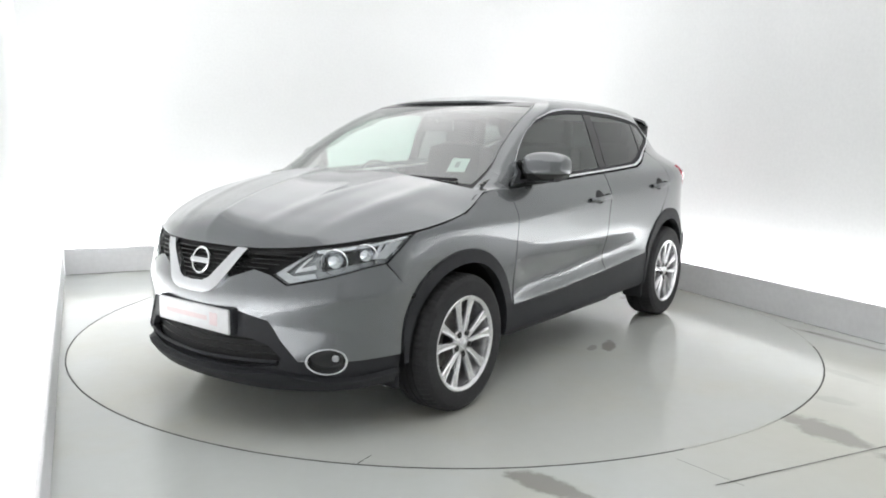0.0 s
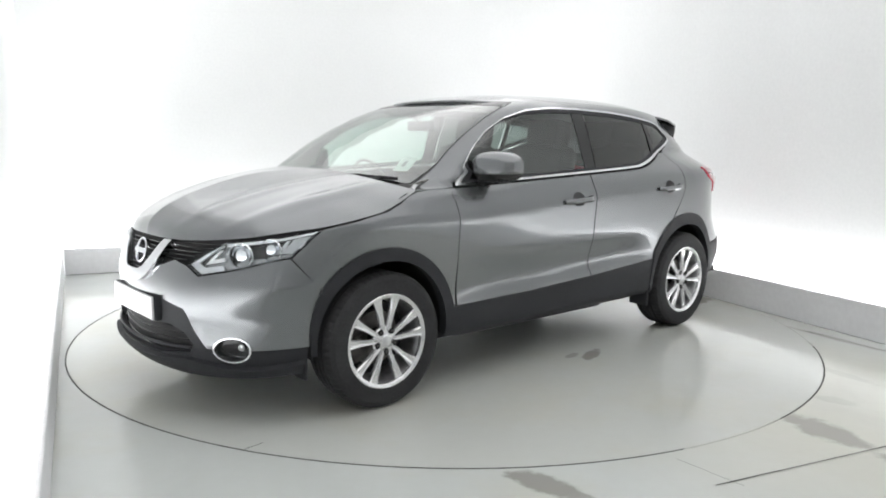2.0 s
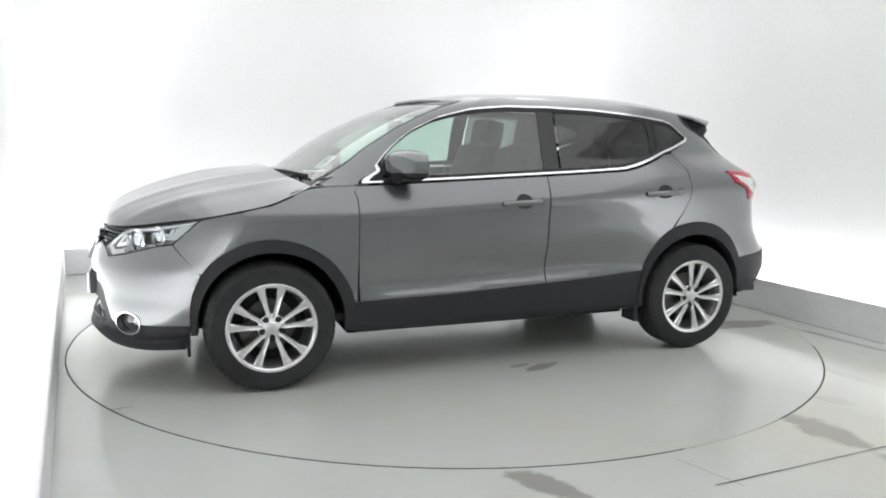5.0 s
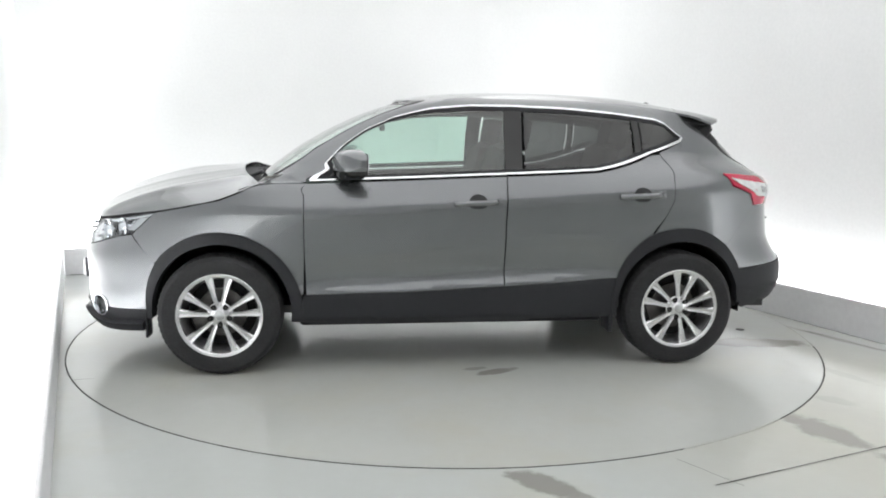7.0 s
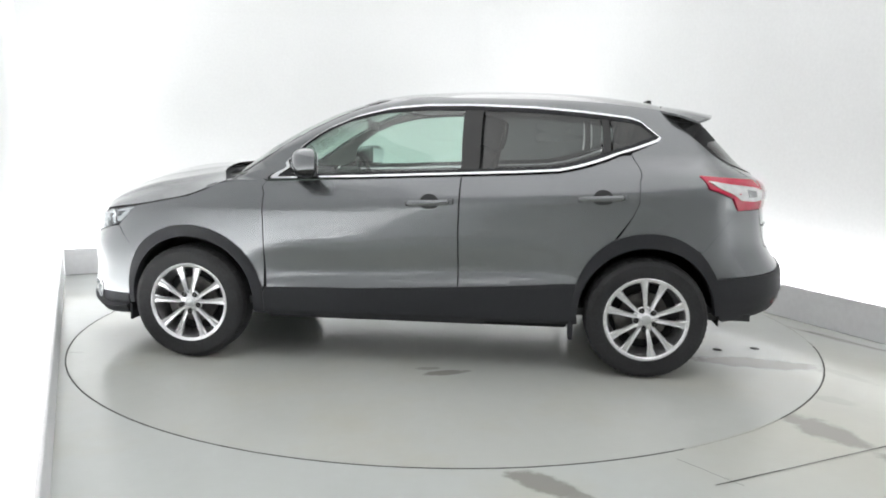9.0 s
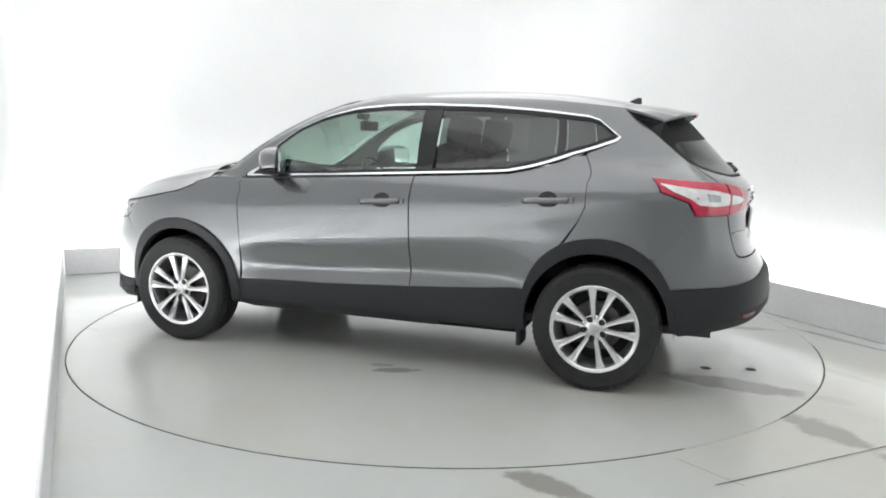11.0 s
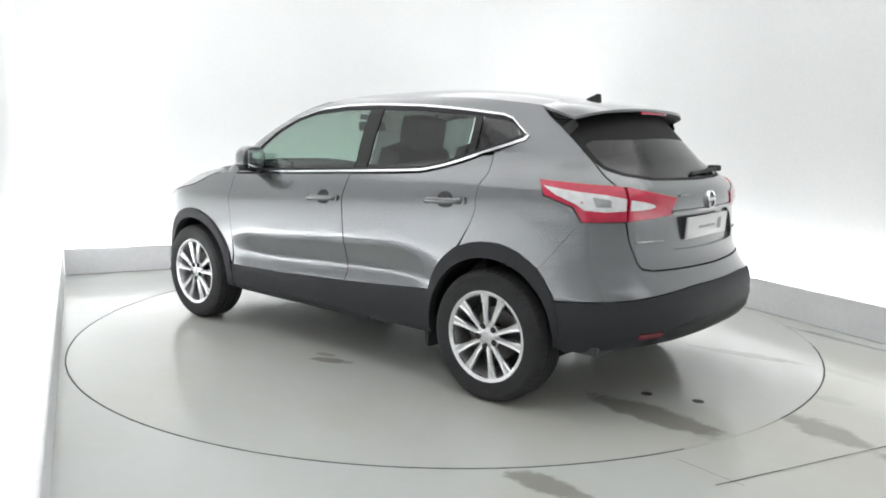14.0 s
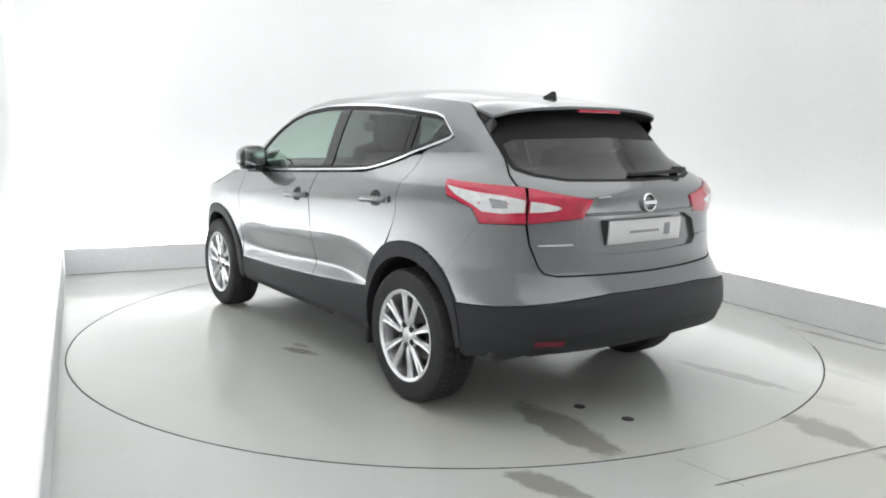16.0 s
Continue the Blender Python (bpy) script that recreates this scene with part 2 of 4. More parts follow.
room_box("plinth_left", (LEFT - PL, FRONT + 0.01, 0.0015), (LEFT, BACK + 0.05, PH), PLINTH, 0.006, "low off-white plinth board along the wall", "plinth", LEFTSIDE)
room_box("plinth_right", (RIGHT, FRONT + 0.01, 0.0015), (RIGHT + PL, BACK - 0.002, PH), PLINTH, 0.006, "low off-white plinth board along the wall", "plinth")
room_box("plinth_back", (LEFT - 0.042, BACK, 0.0015), (RIGHT + PL, BACK + PL, PH), PLINTH, 0.006, "low off-white plinth board along the wall", "plinth")

for name, lo, hi, m in (("plinth_back", (LEFT, BACK - .0012, .002), (RIGHT, BACK, .009), ROOM),):
    part("plinth_joint", box(lo, hi), GREYSEAM, bpy.data.objects[name], "dark joint along the floor", smooth=False)

# uplights hidden in the trough behind the plinth; unseen fill light added under the ceiling
mid = (FRONT + BACK) / 2
area_lamp("uplight_back", ROOM @ pose((LEFT + RIGHT) / 2, BACK + 0.17, 0.05, 180), RIGHT - LEFT, 0.08, 66)
area_lamp("uplight_right", ROOM @ pose(RIGHT + 0.17, mid, 0.05, 180), 0.08, BACK - FRONT, 80)
area_lamp("uplight_left", ROOM @ pose(LEFT - 0.17, mid, 0.05, 180), 0.08, BACK - FRONT, 118)
area_lamp("ceiling_softbox", ROOM @ pose(0, -1.3, HIGH - 0.05), 4.7, 8.0, 79)


def cove(cx, cy, r, a0, a1, n=16):
    """A rounded corner between two walls."""
    bm = bmesh.new()
    q = [(cx + (r + d) * math.cos(a), cy + (r + d) * math.sin(a)) for d in (0, .03) for a in (radians(a0 + (a1 - a0) * k / n) for k in range(n + 1))]
    lo, hi = [bm.verts.new((x, y, -0.01)) for x, y in q], [bm.verts.new((x, y, HIGH)) for x, y in q]
    for k in range(n):
        for o, f in ((0, 1), (n + 1, -1)):
            bm.faces.new([lo[o + k], lo[o + k + 1], hi[o + k + 1], hi[o + k]][::f])
    bmesh.ops.recalc_face_normals(bm, faces=bm.faces)
    return bm


CR = 0.85
corner = part("wall_corner", cove(RIGHT + GUT - CR, BACK + GUT - CR, CR, 0, 90), WALL, None)
corner.matrix_world = ROOM
tagged(corner, "rounded white corner between the studio walls", "wall", kind="structure")


def joint(a, b, width):
    d = (Vector(b) - Vector(a)).normalized()
    n = Vector((-d.y, d.x)) * width / 2
    bm = bmesh.new()
    pts = [Vector(a).lerp(Vector(b), k / 12) for k in range(13)]
    rows = [[bm.verts.new((*(p + s * n * (.5 + .5 * noise.noise((p.x * 9, p.y * 9, s)))), 0.0022)) for s in (-1, 1)] for p in pts]
    for p, q in zip(rows, rows[1:]):
        bm.faces.new((p[0], q[0], q[1], p[1]))
    bmesh.ops.recalc_face_normals(bm, faces=bm.faces)
    return bm


for a, b, w in (((1.06, -2.60), (2.6, -1.90), .011), ((0.98, -2.36), (1.17, -2.60), .006), ((2.56, -0.20), (2.86, -0.69), .009), ((2.545, -.17), (2.63, -.26), .016)):
    part("floor_joint", joint(a, b, w), DARKSEAM, floor_ob, "dark cracked joint in the floor", smooth=False)

# ================= turntable =================
def turntable():
    n = 160
    bm = bmesh.new()
    rim = [(TABLE_R * math.cos(2 * math.pi * k / n), TABLE_R * math.sin(2 * math.pi * k / n)) for k in range(n)]
    top = [bm.verts.new((x * (1 - 0.0015), y * (1 - 0.0015), 0.0)) for x, y in rim]
    edge = [bm.verts.new((x, y, -0.004)) for x, y in rim]
    low = [bm.verts.new((x, y, -0.045)) for x, y in rim]
    bm.faces.new(top)
    for k in range(n):
        j = (k + 1) % n
        bm.faces.new((top[j], top[k], edge[k], edge[j]))
        bm.faces.new((edge[j], edge[k], low[k], low[j]))
    bm.faces.new(low[::-1])
    base = new("turntable")
    tagged(base, "round grey painted car turntable flush in the floor", "turntable")
    part("deck", bm, TABLEPAINT, base, smooth=False)
    for x, y in ((-1.81, .49), (-2.06, .42)):
        plug = lathe([(0, .0014), (.024, .0018), (.030, .0012), (.031, -.004)], 28)
        bmesh.ops.rotate(plug, verts=plug.verts, cent=(0, 0, 0), matrix=Matrix.Rotation(radians(90), 3, "X"))
        bmesh.ops.translate(plug, verts=plug.verts, vec=(x, y, 0))
        part("bolt_plug", plug, DARKSEAM, base, "dark round plug in the deck")
    part("deck_joint", joint((2.176, 1.186), (2.08, 1.172), .010), DARKSEAM, base, "short dark joint in the deck", smooth=False)
    return base


table = turntable()


def gap_arc(a0, a1):
    """A stretch of the ring between the deck and the floor."""
    bm = bmesh.new()
    n = max(4, int((a1 - a0) / 2))
    rows = []
    for k in range(n + 1):
        a = radians(a0 + (a1 - a0) * k / n)
        w = .0035 + .0012 * noise.noise((math.cos(a) * 4, math.sin(a) * 4, 0))
        end = min(1, .25 + min(k, n - k) / 3)
        rows.append([bm.verts.new(((TABLE_R + d) * math.cos(a), (TABLE_R + d) * math.sin(a), z)) for d, z in ((.0015 - w * end, .0012), (.0015 + w * end, .0012), (.0015 + w * end, -.02), (.0015 - w * end, -.02))])
    for p, q in zip(rows, rows[1:]):
        for i in range(4):
            bm.faces.new((p[i], q[i], q[(i + 1) % 4], p[(i + 1) % 4]))
    bm.faces.new(rows[0])
    bm.faces.new(rows[-1][::-1])
    bmesh.ops.recalc_face_normals(bm, faces=bm.faces)
    return bm


# the gap is dark, but for two stretches filled in the floor's colour
for a0, a1, mat, lab in ((30, 295, DARKSEAM, "dark gap round the deck"), (311, 347, DARKSEAM, "dark gap round the deck"), (295.2, 310.8, FLOORPAINT, "stretch of the gap in the floor's colour"), (347.2, 389.8, FLOORPAINT, "stretch of the gap in the floor's colour")):
    part("turntable_gap", gap_arc(a0, a1), mat, floor_ob, lab, smooth=False)


# ================= the car's skin =================
def smooth_curve(pts, n=600, sigma=0.012):
    """A dense smooth curve through control points, its parameter running evenly from point to point."""
    pts = np.array(pts, float)
    u = np.linspace(0, 1, len(pts))
    # natural cubic spline
    h = np.diff(u)
    m = len(pts)
    A, B = np.zeros((m, m)), np.zeros(pts.shape)
    A[0, 0] = A[-1, -1] = 1
    for i in range(1, m - 1):
        A[i, i - 1], A[i, i], A[i, i + 1] = h[i - 1], 2 * (h[i - 1] + h[i]), h[i]
        B[i] = 6 * ((pts[i + 1] - pts[i]) / h[i] - (pts[i] - pts[i - 1]) / h[i - 1])
    if pts.ndim > 1 and abs(pts[0, -1]) < 1e-9:      # level across the car's centre line
        A[0, 0], A[0, 1] = 2 * h[0], h[0]
        B[0] = 6 * ((pts[1] - pts[0]) / h[0] - np.array([0, (pts[1] - pts[0])[-1] / h[0]]))
        A[-1, -1], A[-1, -2] = 2 * h[-1], h[-1]
        B[-1] = 6 * (np.array([0, (pts[-1] - pts[-2])[-1] / h[-1]]) - (pts[-1] - pts[-2]) / h[-1])
    M = np.linalg.solve(A, B)
    t = np.linspace(0, 1, n)
    k = np.clip(np.searchsorted(u, t, "right") - 1, 0, m - 2)
    if pts.ndim > 1:
        t_, hk, uk, uk1 = t[:, None], h[k][:, None], u[k][:, None], u[k + 1][:, None]
    else:
        t_, hk, uk, uk1 = t, h[k], u[k], u[k + 1]
    return (M[k] * (uk1 - t_) ** 3 + M[k + 1] * (t_ - uk) ** 3) / (6 * hk) + (pts[k] / hk - M[k] * hk / 6) * (uk1 - t_) + (pts[k + 1] / hk - M[k + 1] * hk / 6) * (t_ - uk)


def profile(pairs, sigma=0.012):
    """A smoothed function of height from (height, value) pairs."""
    zs = np.linspace(0.1, 1.7, 1601)
    v = np.interp(zs, [p[0] for p in pairs], [p[1] for p in pairs])
    k = np.exp(-0.5 * (np.arange(-80, 81) * 0.001 / sigma) ** 2)
    k /= k.sum()
    v = np.convolve(np.pad(v, 80, mode="edge"), k, "valid")
    return lambda z: np.interp(z, zs, v)


def sstep(a, b, x):
    t = np.clip((np.asarray(x, float) - a) / (b - a), 0, 1)
    return t * t * (3 - 2 * t)


NU = 800
LOWER = smooth_curve([(2.215, 0), (2.195, .25), (2.125, .48), (1.99, .68), (1.81, .80), (1.60, .86), (1.30, .888), (.85, .885), (.40, .885),
                      (-.10, .885), (-.60, .888), (-1.10, .893), (-1.50, .882), (-1.80, .835), (-2.02, .70), (-2.14, .40), (-2.175, 0)], NU)
UPPER = smooth_curve([(.930, 0), (.925, .2), (.908, .4), (.875, .58), (.828, .684), (.750, .735), (.63, .751), (.46, .757), (.2, .757),
                      (-.15, .757), (-.6, .752), (-1.0, .735), (-1.3, .70), (-1.55, .645), (-1.72, .55), (-1.83, .32), (-1.87, 0)], NU)
UU = np.linspace(0, 1, NU)
# nose, tail and side as seen in section: offsets by height
NOSE = profile([(.15, -.16), (.22, -.06), (.28, .0), (.36, .012), (.50, -.005), (.58, .0), (.64, .0), (.72, -.03), (.80, -.055), (.88, -.10), (.95, -.2), (1.05, -.4)])
TAIL = profile([(.2, .20), (.27, .13), (.34, .05), (.40, .0), (.445, -.010), (.465, -.030), (.55, -.026), (.60, -.018), (.62, .0), (.66, .03), (.74, .075), (.80, .085), (.95, .105), (1.05, .10), (1.10, .12), (1.2, .20), (1.3, .30)], 0.01)
FLANK = profile([(.2, -.10), (.27, -.06), (.31, -.02), (.45, -.009), (.58, -.007), (.75, .003), (.905, .013), (.935, .004), (.97, -.013), (1.05, -.05), (1.10, -.083), (1.16, -.12)], 0.009)
SCOOP = profile([(.40, 0), (.45, 0), (.50, -.030), (.545, -.032), (.60, -.021), (.66, -.005), (.72, 0), (1.0, 0)], 0.012)
SCREEN = profile([(.9, .52), (1.06, .26), (1.12, .19), (1.26, 0), (1.36, -.17), (1.45, -.355), (1.51, -.52), (1.54, -.63), (1.6, -.88)], 0.015)
HATCH = profile([(.9, -.22), (1.05, -.17), (1.15, -.10), (1.26, 0), (1.41, .14), (1.47, .20), (1.55, .28), (1.6, .33)], 0.015)
TUMBLE = profile([(.9, .855), (1.04, .817), (1.10, .800), (1.26, .747), (1.36, .710), (1.45, .672), (1.50, .645), (1.54, .60), (1.58, .50)], 0.015)
W_FRONT = 1 - sstep(.18, .42, UU)
W_TAIL = sstep(.70, .84, UU)
WU_FRONT = 1 - sstep(.30, .64, UU)
WU_TAIL = sstep(.60, .84, UU)


def skin(u, z):
    """The point of the car's left skin at u (0: nose, 1: tail, along the outline) and height z."""
    u, z = np.asarray(u, float), np.asarray(z, float)
    g = lambda arr: np.interp(u, UU, arr)
    lx0, ly0 = g(LOWER[:, 0]), g(LOWER[:, 1])
    wf, wt = g(W_FRONT), g(W_TAIL)
    lx = lx0 + NOSE(z) * wf + TAIL(z) * wt
    side = 1 - np.maximum(wf, wt)
    mid_ = sstep(1.0, .6, lx0) * sstep(-1.05, -.6, lx0)
    haunch = sstep(.64, .80, u)
    rise = .06 * np.clip(.78 - lx0, 0, 2.2) * sstep(.60, .88, z) * (1 - .5 * sstep(.84, .95, u))
    fl = FLANK(z - rise)
    ly = ly0 * (1 + fl / .885 * np.where(z < .5, .35 + .65 * side, .55 + .45 * side)) + SCOOP(z - 0.06 * sstep(.8, -.9, lx0)) * mid_
    ux = g(UPPER[:, 0]) + SCREEN(z) * g(WU_FRONT) + HATCH(z) * g(WU_TAIL)
    uy = g(UPPER[:, 1]) * TUMBLE(z) / .747
    cowl = 1 - sstep(.235, .30, u)
    b = sstep(1.02 + .55 * rise - .115 * cowl, 1.15 + .8 * rise - .15 * cowl, z)
    return np.stack([lx * (1 - b) + ux * b, ly * (1 - b) + uy * b, z + 0 * lx], -1)


def skin_normal(u, z, e=2e-3):
    a = skin(np.clip(u + e, 0, 1), z) - skin(np.clip(u - e, 0, 1), z)
    b = skin(u, z + e * 2) - skin(u, z - e * 2)
    n = np.cross(b, a)
    n = -n / (np.linalg.norm(n, axis=-1, keepdims=True) + 1e-12)
    n[..., 1] = np.where((np.asarray(u) < 1e-6) | (np.asarray(u) > 1 - 1e-6), 0, n[..., 1])
    return n / (np.linalg.norm(n, axis=-1, keepdims=True) + 1e-12)


def at_x(x, z, lo=.15, hi=.90):
    if z > .965:      # keep to the flank, past the fold at the foot of the windscreen
        lo = .30
    us = np.linspace(lo, hi, 900)
    xs = skin(us, np.full(900, z))[:, 0]
    return float(np.interp(-x, -xs, us))


def at_front(y, z):
    us = np.linspace(0, .5, 600)
    return float(np.interp(y, skin(us, np.full(600, z))[:, 1], us))


def at_rear(y, z):
    us = np.linspace(1, .55, 600)
    return float(np.interp(y, skin(us, np.full(600, z))[:, 1], us))


def side_pts(pairs):
    return [(at_x(x, z), z) for x, z in pairs]


def front_pts(pairs):
    return [(at_front(y, z), z) for y, z in pairs]


def rear_pts(pairs):
    return [(at_rear(y, z), z) for y, z in pairs]


ASPECT = 5.6     # metres of outline to one of u


def dense(poly, step=0.02):
    out = []
    for i, a in enumerate(poly):
        b = poly[(i + 1) % len(poly)]
        n = max(1, int(math.hypot((b[0] - a[0]) * ASPECT, b[1] - a[1]) / step))
        out += [(a[0] + (b[0] - a[0]) * k / n, a[1] + (b[1] - a[1]) * k / n) for k in range(n)]
    return out


def rounded(poly, n=6):
    """A smooth closed outline through the points."""
    out = []
    m = len(poly)
    for i in range(m):
        p0, p1, p2, p3 = (np.array(poly[(i + k) % m]) for k in (-1, 0, 1, 2))
        for k in range(n):
            t = k / n
            q = 0.5 * (2 * p1 + (p2 - p0) * t + (2 * p0 - 5 * p1 + 4 * p2 - p3) * t * t + (3 * p1 - p0 - 3 * p2 + p3) * t ** 3)
            out.append((float(q[0]), float(q[1])))
    return out


def inside(px, py, poly):
    r = np.zeros(np.shape(px), bool)
    for i in range(len(poly)):
        (x1, y1), (x2, y2) = poly[i - 1], poly[i]
        c = (y1 > py) != (y2 > py)
        r ^= c & (px < (x2 - x1) * (py - y1) / ((y2 - y1) if y2 != y1 else 1e-12) + x1)
    return r


def edge_gap(px, py, poly):
    d = np.full(np.shape(px), 9.0)
    for i in range(len(poly)):
        (x1, y1), (x2, y2) = poly[i - 1], poly[i]
        ax, ay, bx, by = x1 * ASPECT, y1, x2 * ASPECT, y2
        vx, vy = bx - ax, by - ay
        t = np.clip(((px * ASPECT - ax) * vx + (py - ay) * vy) / (vx * vx + vy * vy + 1e-12), 0, 1)
        d = np.minimum(d, np.hypot(px * ASPECT - ax - t * vx, py - ay - t * vy))
    return d


def shrink(poly, gap):
    """The outline drawn in by gap metres, for shut lines."""
    m = len(poly)
    area = sum(poly[i - 1][0] * poly[i][1] - poly[i][0] * poly[i - 1][1] for i in range(m))
    s = 1 if area > 0 else -1
    out = []
    for i in range(m):
        p, q, r = (np.array([poly[(i + k) % m][0] * ASPECT, poly[(i + k) % m][1]]) for k in (-1, 0, 1))
        d = r - p
        n = np.array([-d[1], d[0]]) * s
        n = n / (np.linalg.norm(n) + 1e-9)
        w = q + n * gap
        out.append((w[0] / ASPECT, w[1]))
    return out


from mathutils.geometry import delaunay_2d_cdt


def panel_mesh(name, poly, mat, holes=(), lift=0.0, depth=0.02, step=0.03, gap=0.0, both=False, crown=0.0, mirror=False, rim=True):
    """A piece of the skin inside an outline in (u, z), with true normals and a turned-in edge. both: with its mirror image in one mesh; mirror: the right-hand piece."""
    poly = dense(poly, 0.016)
    if gap:
        poly = [(a[0] if a[0] < 1e-6 or a[0] > 1 - 1e-6 else b[0], b[1]) for a, b in zip(poly, shrink(poly, gap))]
    holes = [dense(h, 0.016) for h in holes]
    us, zs = [p[0] for p in poly], [p[1] for p in poly]
    gu, gz = np.meshgrid(np.arange(min(us), max(us), step / ASPECT), np.arange(min(zs), max(zs), step))
    gu = gu + (np.arange(gu.shape[0]) % 2)[:, None] * step / ASPECT / 2
    gu, gz = gu.ravel(), gz.ravel()
    keep = inside(gu, gz, poly) & (edge_gap(gu, gz, poly) > step * 0.4)
    for h in holes:
        keep &= ~inside(gu, gz, h) & (edge_gap(gu, gz, h) > step * 0.4)
    pts = [Vector((u * ASPECT, z)) for u, z in poly]
    edges = [(i, (i + 1) % len(poly)) for i in range(len(poly))]
    for h in holes:
        o = len(pts)
        pts += [Vector((u * ASPECT, z)) for u, z in h]
        edges += [(o + i, o + (i + 1) % len(h)) for i in range(len(h))]
    pts += [Vector((u * ASPECT, z)) for u, z in zip(gu[keep], gz[keep])]
    vs, es, fs, *_ = delaunay_2d_cdt(pts, edges, [], 0, 1e-7)
    V = np.array([(v[0] / ASPECT, v[1]) for v in vs])
    tri = [f for f in fs]
    C = np.array([V[list(f)].mean(0) for f in tri])
    ok = inside(C[:, 0], C[:, 1], poly)
    for h in holes:
        ok &= ~inside(C[:, 0], C[:, 1], h)
    tri = [tuple(f) for f, k in zip(tri, ok) if k]
    P, N = skin(V[:, 0], V[:, 1]), skin_normal(V[:, 0], V[:, 1])
    off = np.full(len(V), lift)
    if crown:
        off = off + crown * sstep(0, 0.05, edge_gap(V[:, 0], V[:, 1], poly))
    P = P + N * off[:, None]
    P[:, 1] = np.where(V[:, 0] <= 1e-6, 0, np.where(V[:, 0] >= 1 - 1e-6, 0, P[:, 1]))
    verts, norms, faces = [list(P)], [list(N)], list(tri)
    faces = []
    for f in tri:
        a, b, c = (P[i] for i in f)
        n = np.cross(b - a, c - a)
        faces.append(f if n @ N[f[0]] > 0 else f[::-1])
    P, N = list(P), list(N)
    if rim and depth:
        count = {}
        for f in faces:
            for i in range(3):
                e = (f[i], f[(i + 1) % 3])
                if (e[1], e[0]) in count:
                    del count[(e[1], e[0])]
                else:
                    count[e] = 1
        top, low, skirt = {}, {}, []
        for a, b in count:
            mu = (V[a, 0] + V[b, 0]) / 2
            if mu < 1e-4 or mu > 1 - 1e-4:
                continue
            for i in (a, b):
                if i not in low:
                    top[i], low[i] = len(P), len(P) + 1
                    P += [P[i], P[i] - N[i] * depth]
                    N += [N[i], N[i]]
            skirt.append((top[b], top[a], low[a], low[b]))
        nsurf = len(faces)
        faces += skirt
    else:
        nsurf = len(faces)
    P, N = np.array(P), np.array(N)
    if mirror or both:
        PM, NM = P * (1, -1, 1), N * (1, -1, 1)
        FM = [f[::-1] for f in faces]
        if both:
            o = len(P)
            faces = faces + [tuple(i + o for i in f) for f in FM]
            P, N = np.vstack([P, PM]), np.vstack([N, NM])
        else:
            P, N, faces = PM, NM, FM
    me = bpy.data.meshes.new(name)
    me.from_pydata(P.tolist(), [], [list(f) for f in faces])
    me.update()
    sharp = np.array([len(f) == 4 for f in faces])
    loops = []
    for poly_, s in zip(me.polygons, sharp):
        poly_.use_smooth = True
        for li in poly_.loop_indices:
            vi = me.loops[li].vertex_index
            loops.append(tuple(poly_.normal) if s else tuple(N[vi]))
    me.normals_split_custom_set(loops)
    me.materials.append(mat)
    return me


def coons(front, back, centre, edge, nu=40, nv=40, extra=None, both=True):
    """A patch between four curves; front/back run from the centre line outwards, centre/edge from front to back."""
    f, b, c, e = (np.array(smooth_curve3(k, n)) for k, n in ((front, nu), (back, nu), (centre, nv), (edge, nv)))
    P = np.zeros((nv, nu, 3))
    for j in range(nv):
        t = j / (nv - 1)
        for i in range(nu):
            s = i / (nu - 1)
            P[j, i] = ((1 - t) * f[i] + t * b[i] + (1 - s) * c[j] + s * e[j]
                       - ((1 - s) * (1 - t) * f[0] + s * (1 - t) * f[-1] + (1 - s) * t * b[0] + s * t * b[-1]))
            if extra:
                P[j, i, 2] += extra(s, t)
    bm = bmesh.new()
    sides = (1, -1) if both else (1,)
    grid = {}
    for sgn in sides:
        for j in range(nv):
            for i in range(nu):
                if sgn < 0 and i == 0:
                    grid[(sgn, j, i)] = grid[(1, j, 0)]
                else:
                    grid[(sgn, j, i)] = bm.verts.new((P[j, i, 0], sgn * P[j, i, 1], P[j, i, 2]))
        for j in range(nv - 1):
            for i in range(nu - 1):
                q = [grid[(sgn, j, i)], grid[(sgn, j, i + 1)], grid[(sgn, j + 1, i + 1)], grid[(sgn, j + 1, i)]]
                bm.faces.new(q if sgn > 0 else q[::-1])
    bmesh.ops.recalc_face_normals(bm, faces=bm.faces)
    return bm


def smooth_curve3(pts, n):
    pts = np.array(pts, float)
    d = np.concatenate([[0], np.cumsum(np.linalg.norm(np.diff(pts, axis=0), axis=1))])
    t = np.linspace(0, d[-1], n)
    # Catmull-Rom over true lengths
    m = np.gradient(pts, d, axis=0) if len(pts) > 2 else np.repeat([(pts[1] - pts[0]) / d[-1]], 2, 0)
    k = np.clip(np.searchsorted(d, t, "right") - 1, 0, len(pts) - 2)
    h = (d[k + 1] - d[k])[:, None]
    s = ((t - d[k])[:, None]) / h
    return ((2 * s ** 3 - 3 * s ** 2 + 1) * pts[k] + (s ** 3 - 2 * s ** 2 + s) * h * m[k] + (-2 * s ** 3 + 3 * s ** 2) * pts[k + 1] + (s ** 3 - s ** 2) * h * m[k + 1])


def thicken(bm, d, up=False):
    """Turn the open border of a patch down by d."""
    es = [e for e in bm.edges if e.is_boundary]
    r = bmesh.ops.extrude_edge_only(bm, edges=es)
    for v in r["geom"]:
        if isinstance(v, bmesh.types.BMVert):
            v.co.z -= d
    bmesh.ops.recalc_face_normals(bm, faces=bm.faces)
    return bm


# ================= the car =================
HUB_Z, HUB_X, HUB_Y, TYRE_R = 0.33, 1.323, 0.79, 0.338


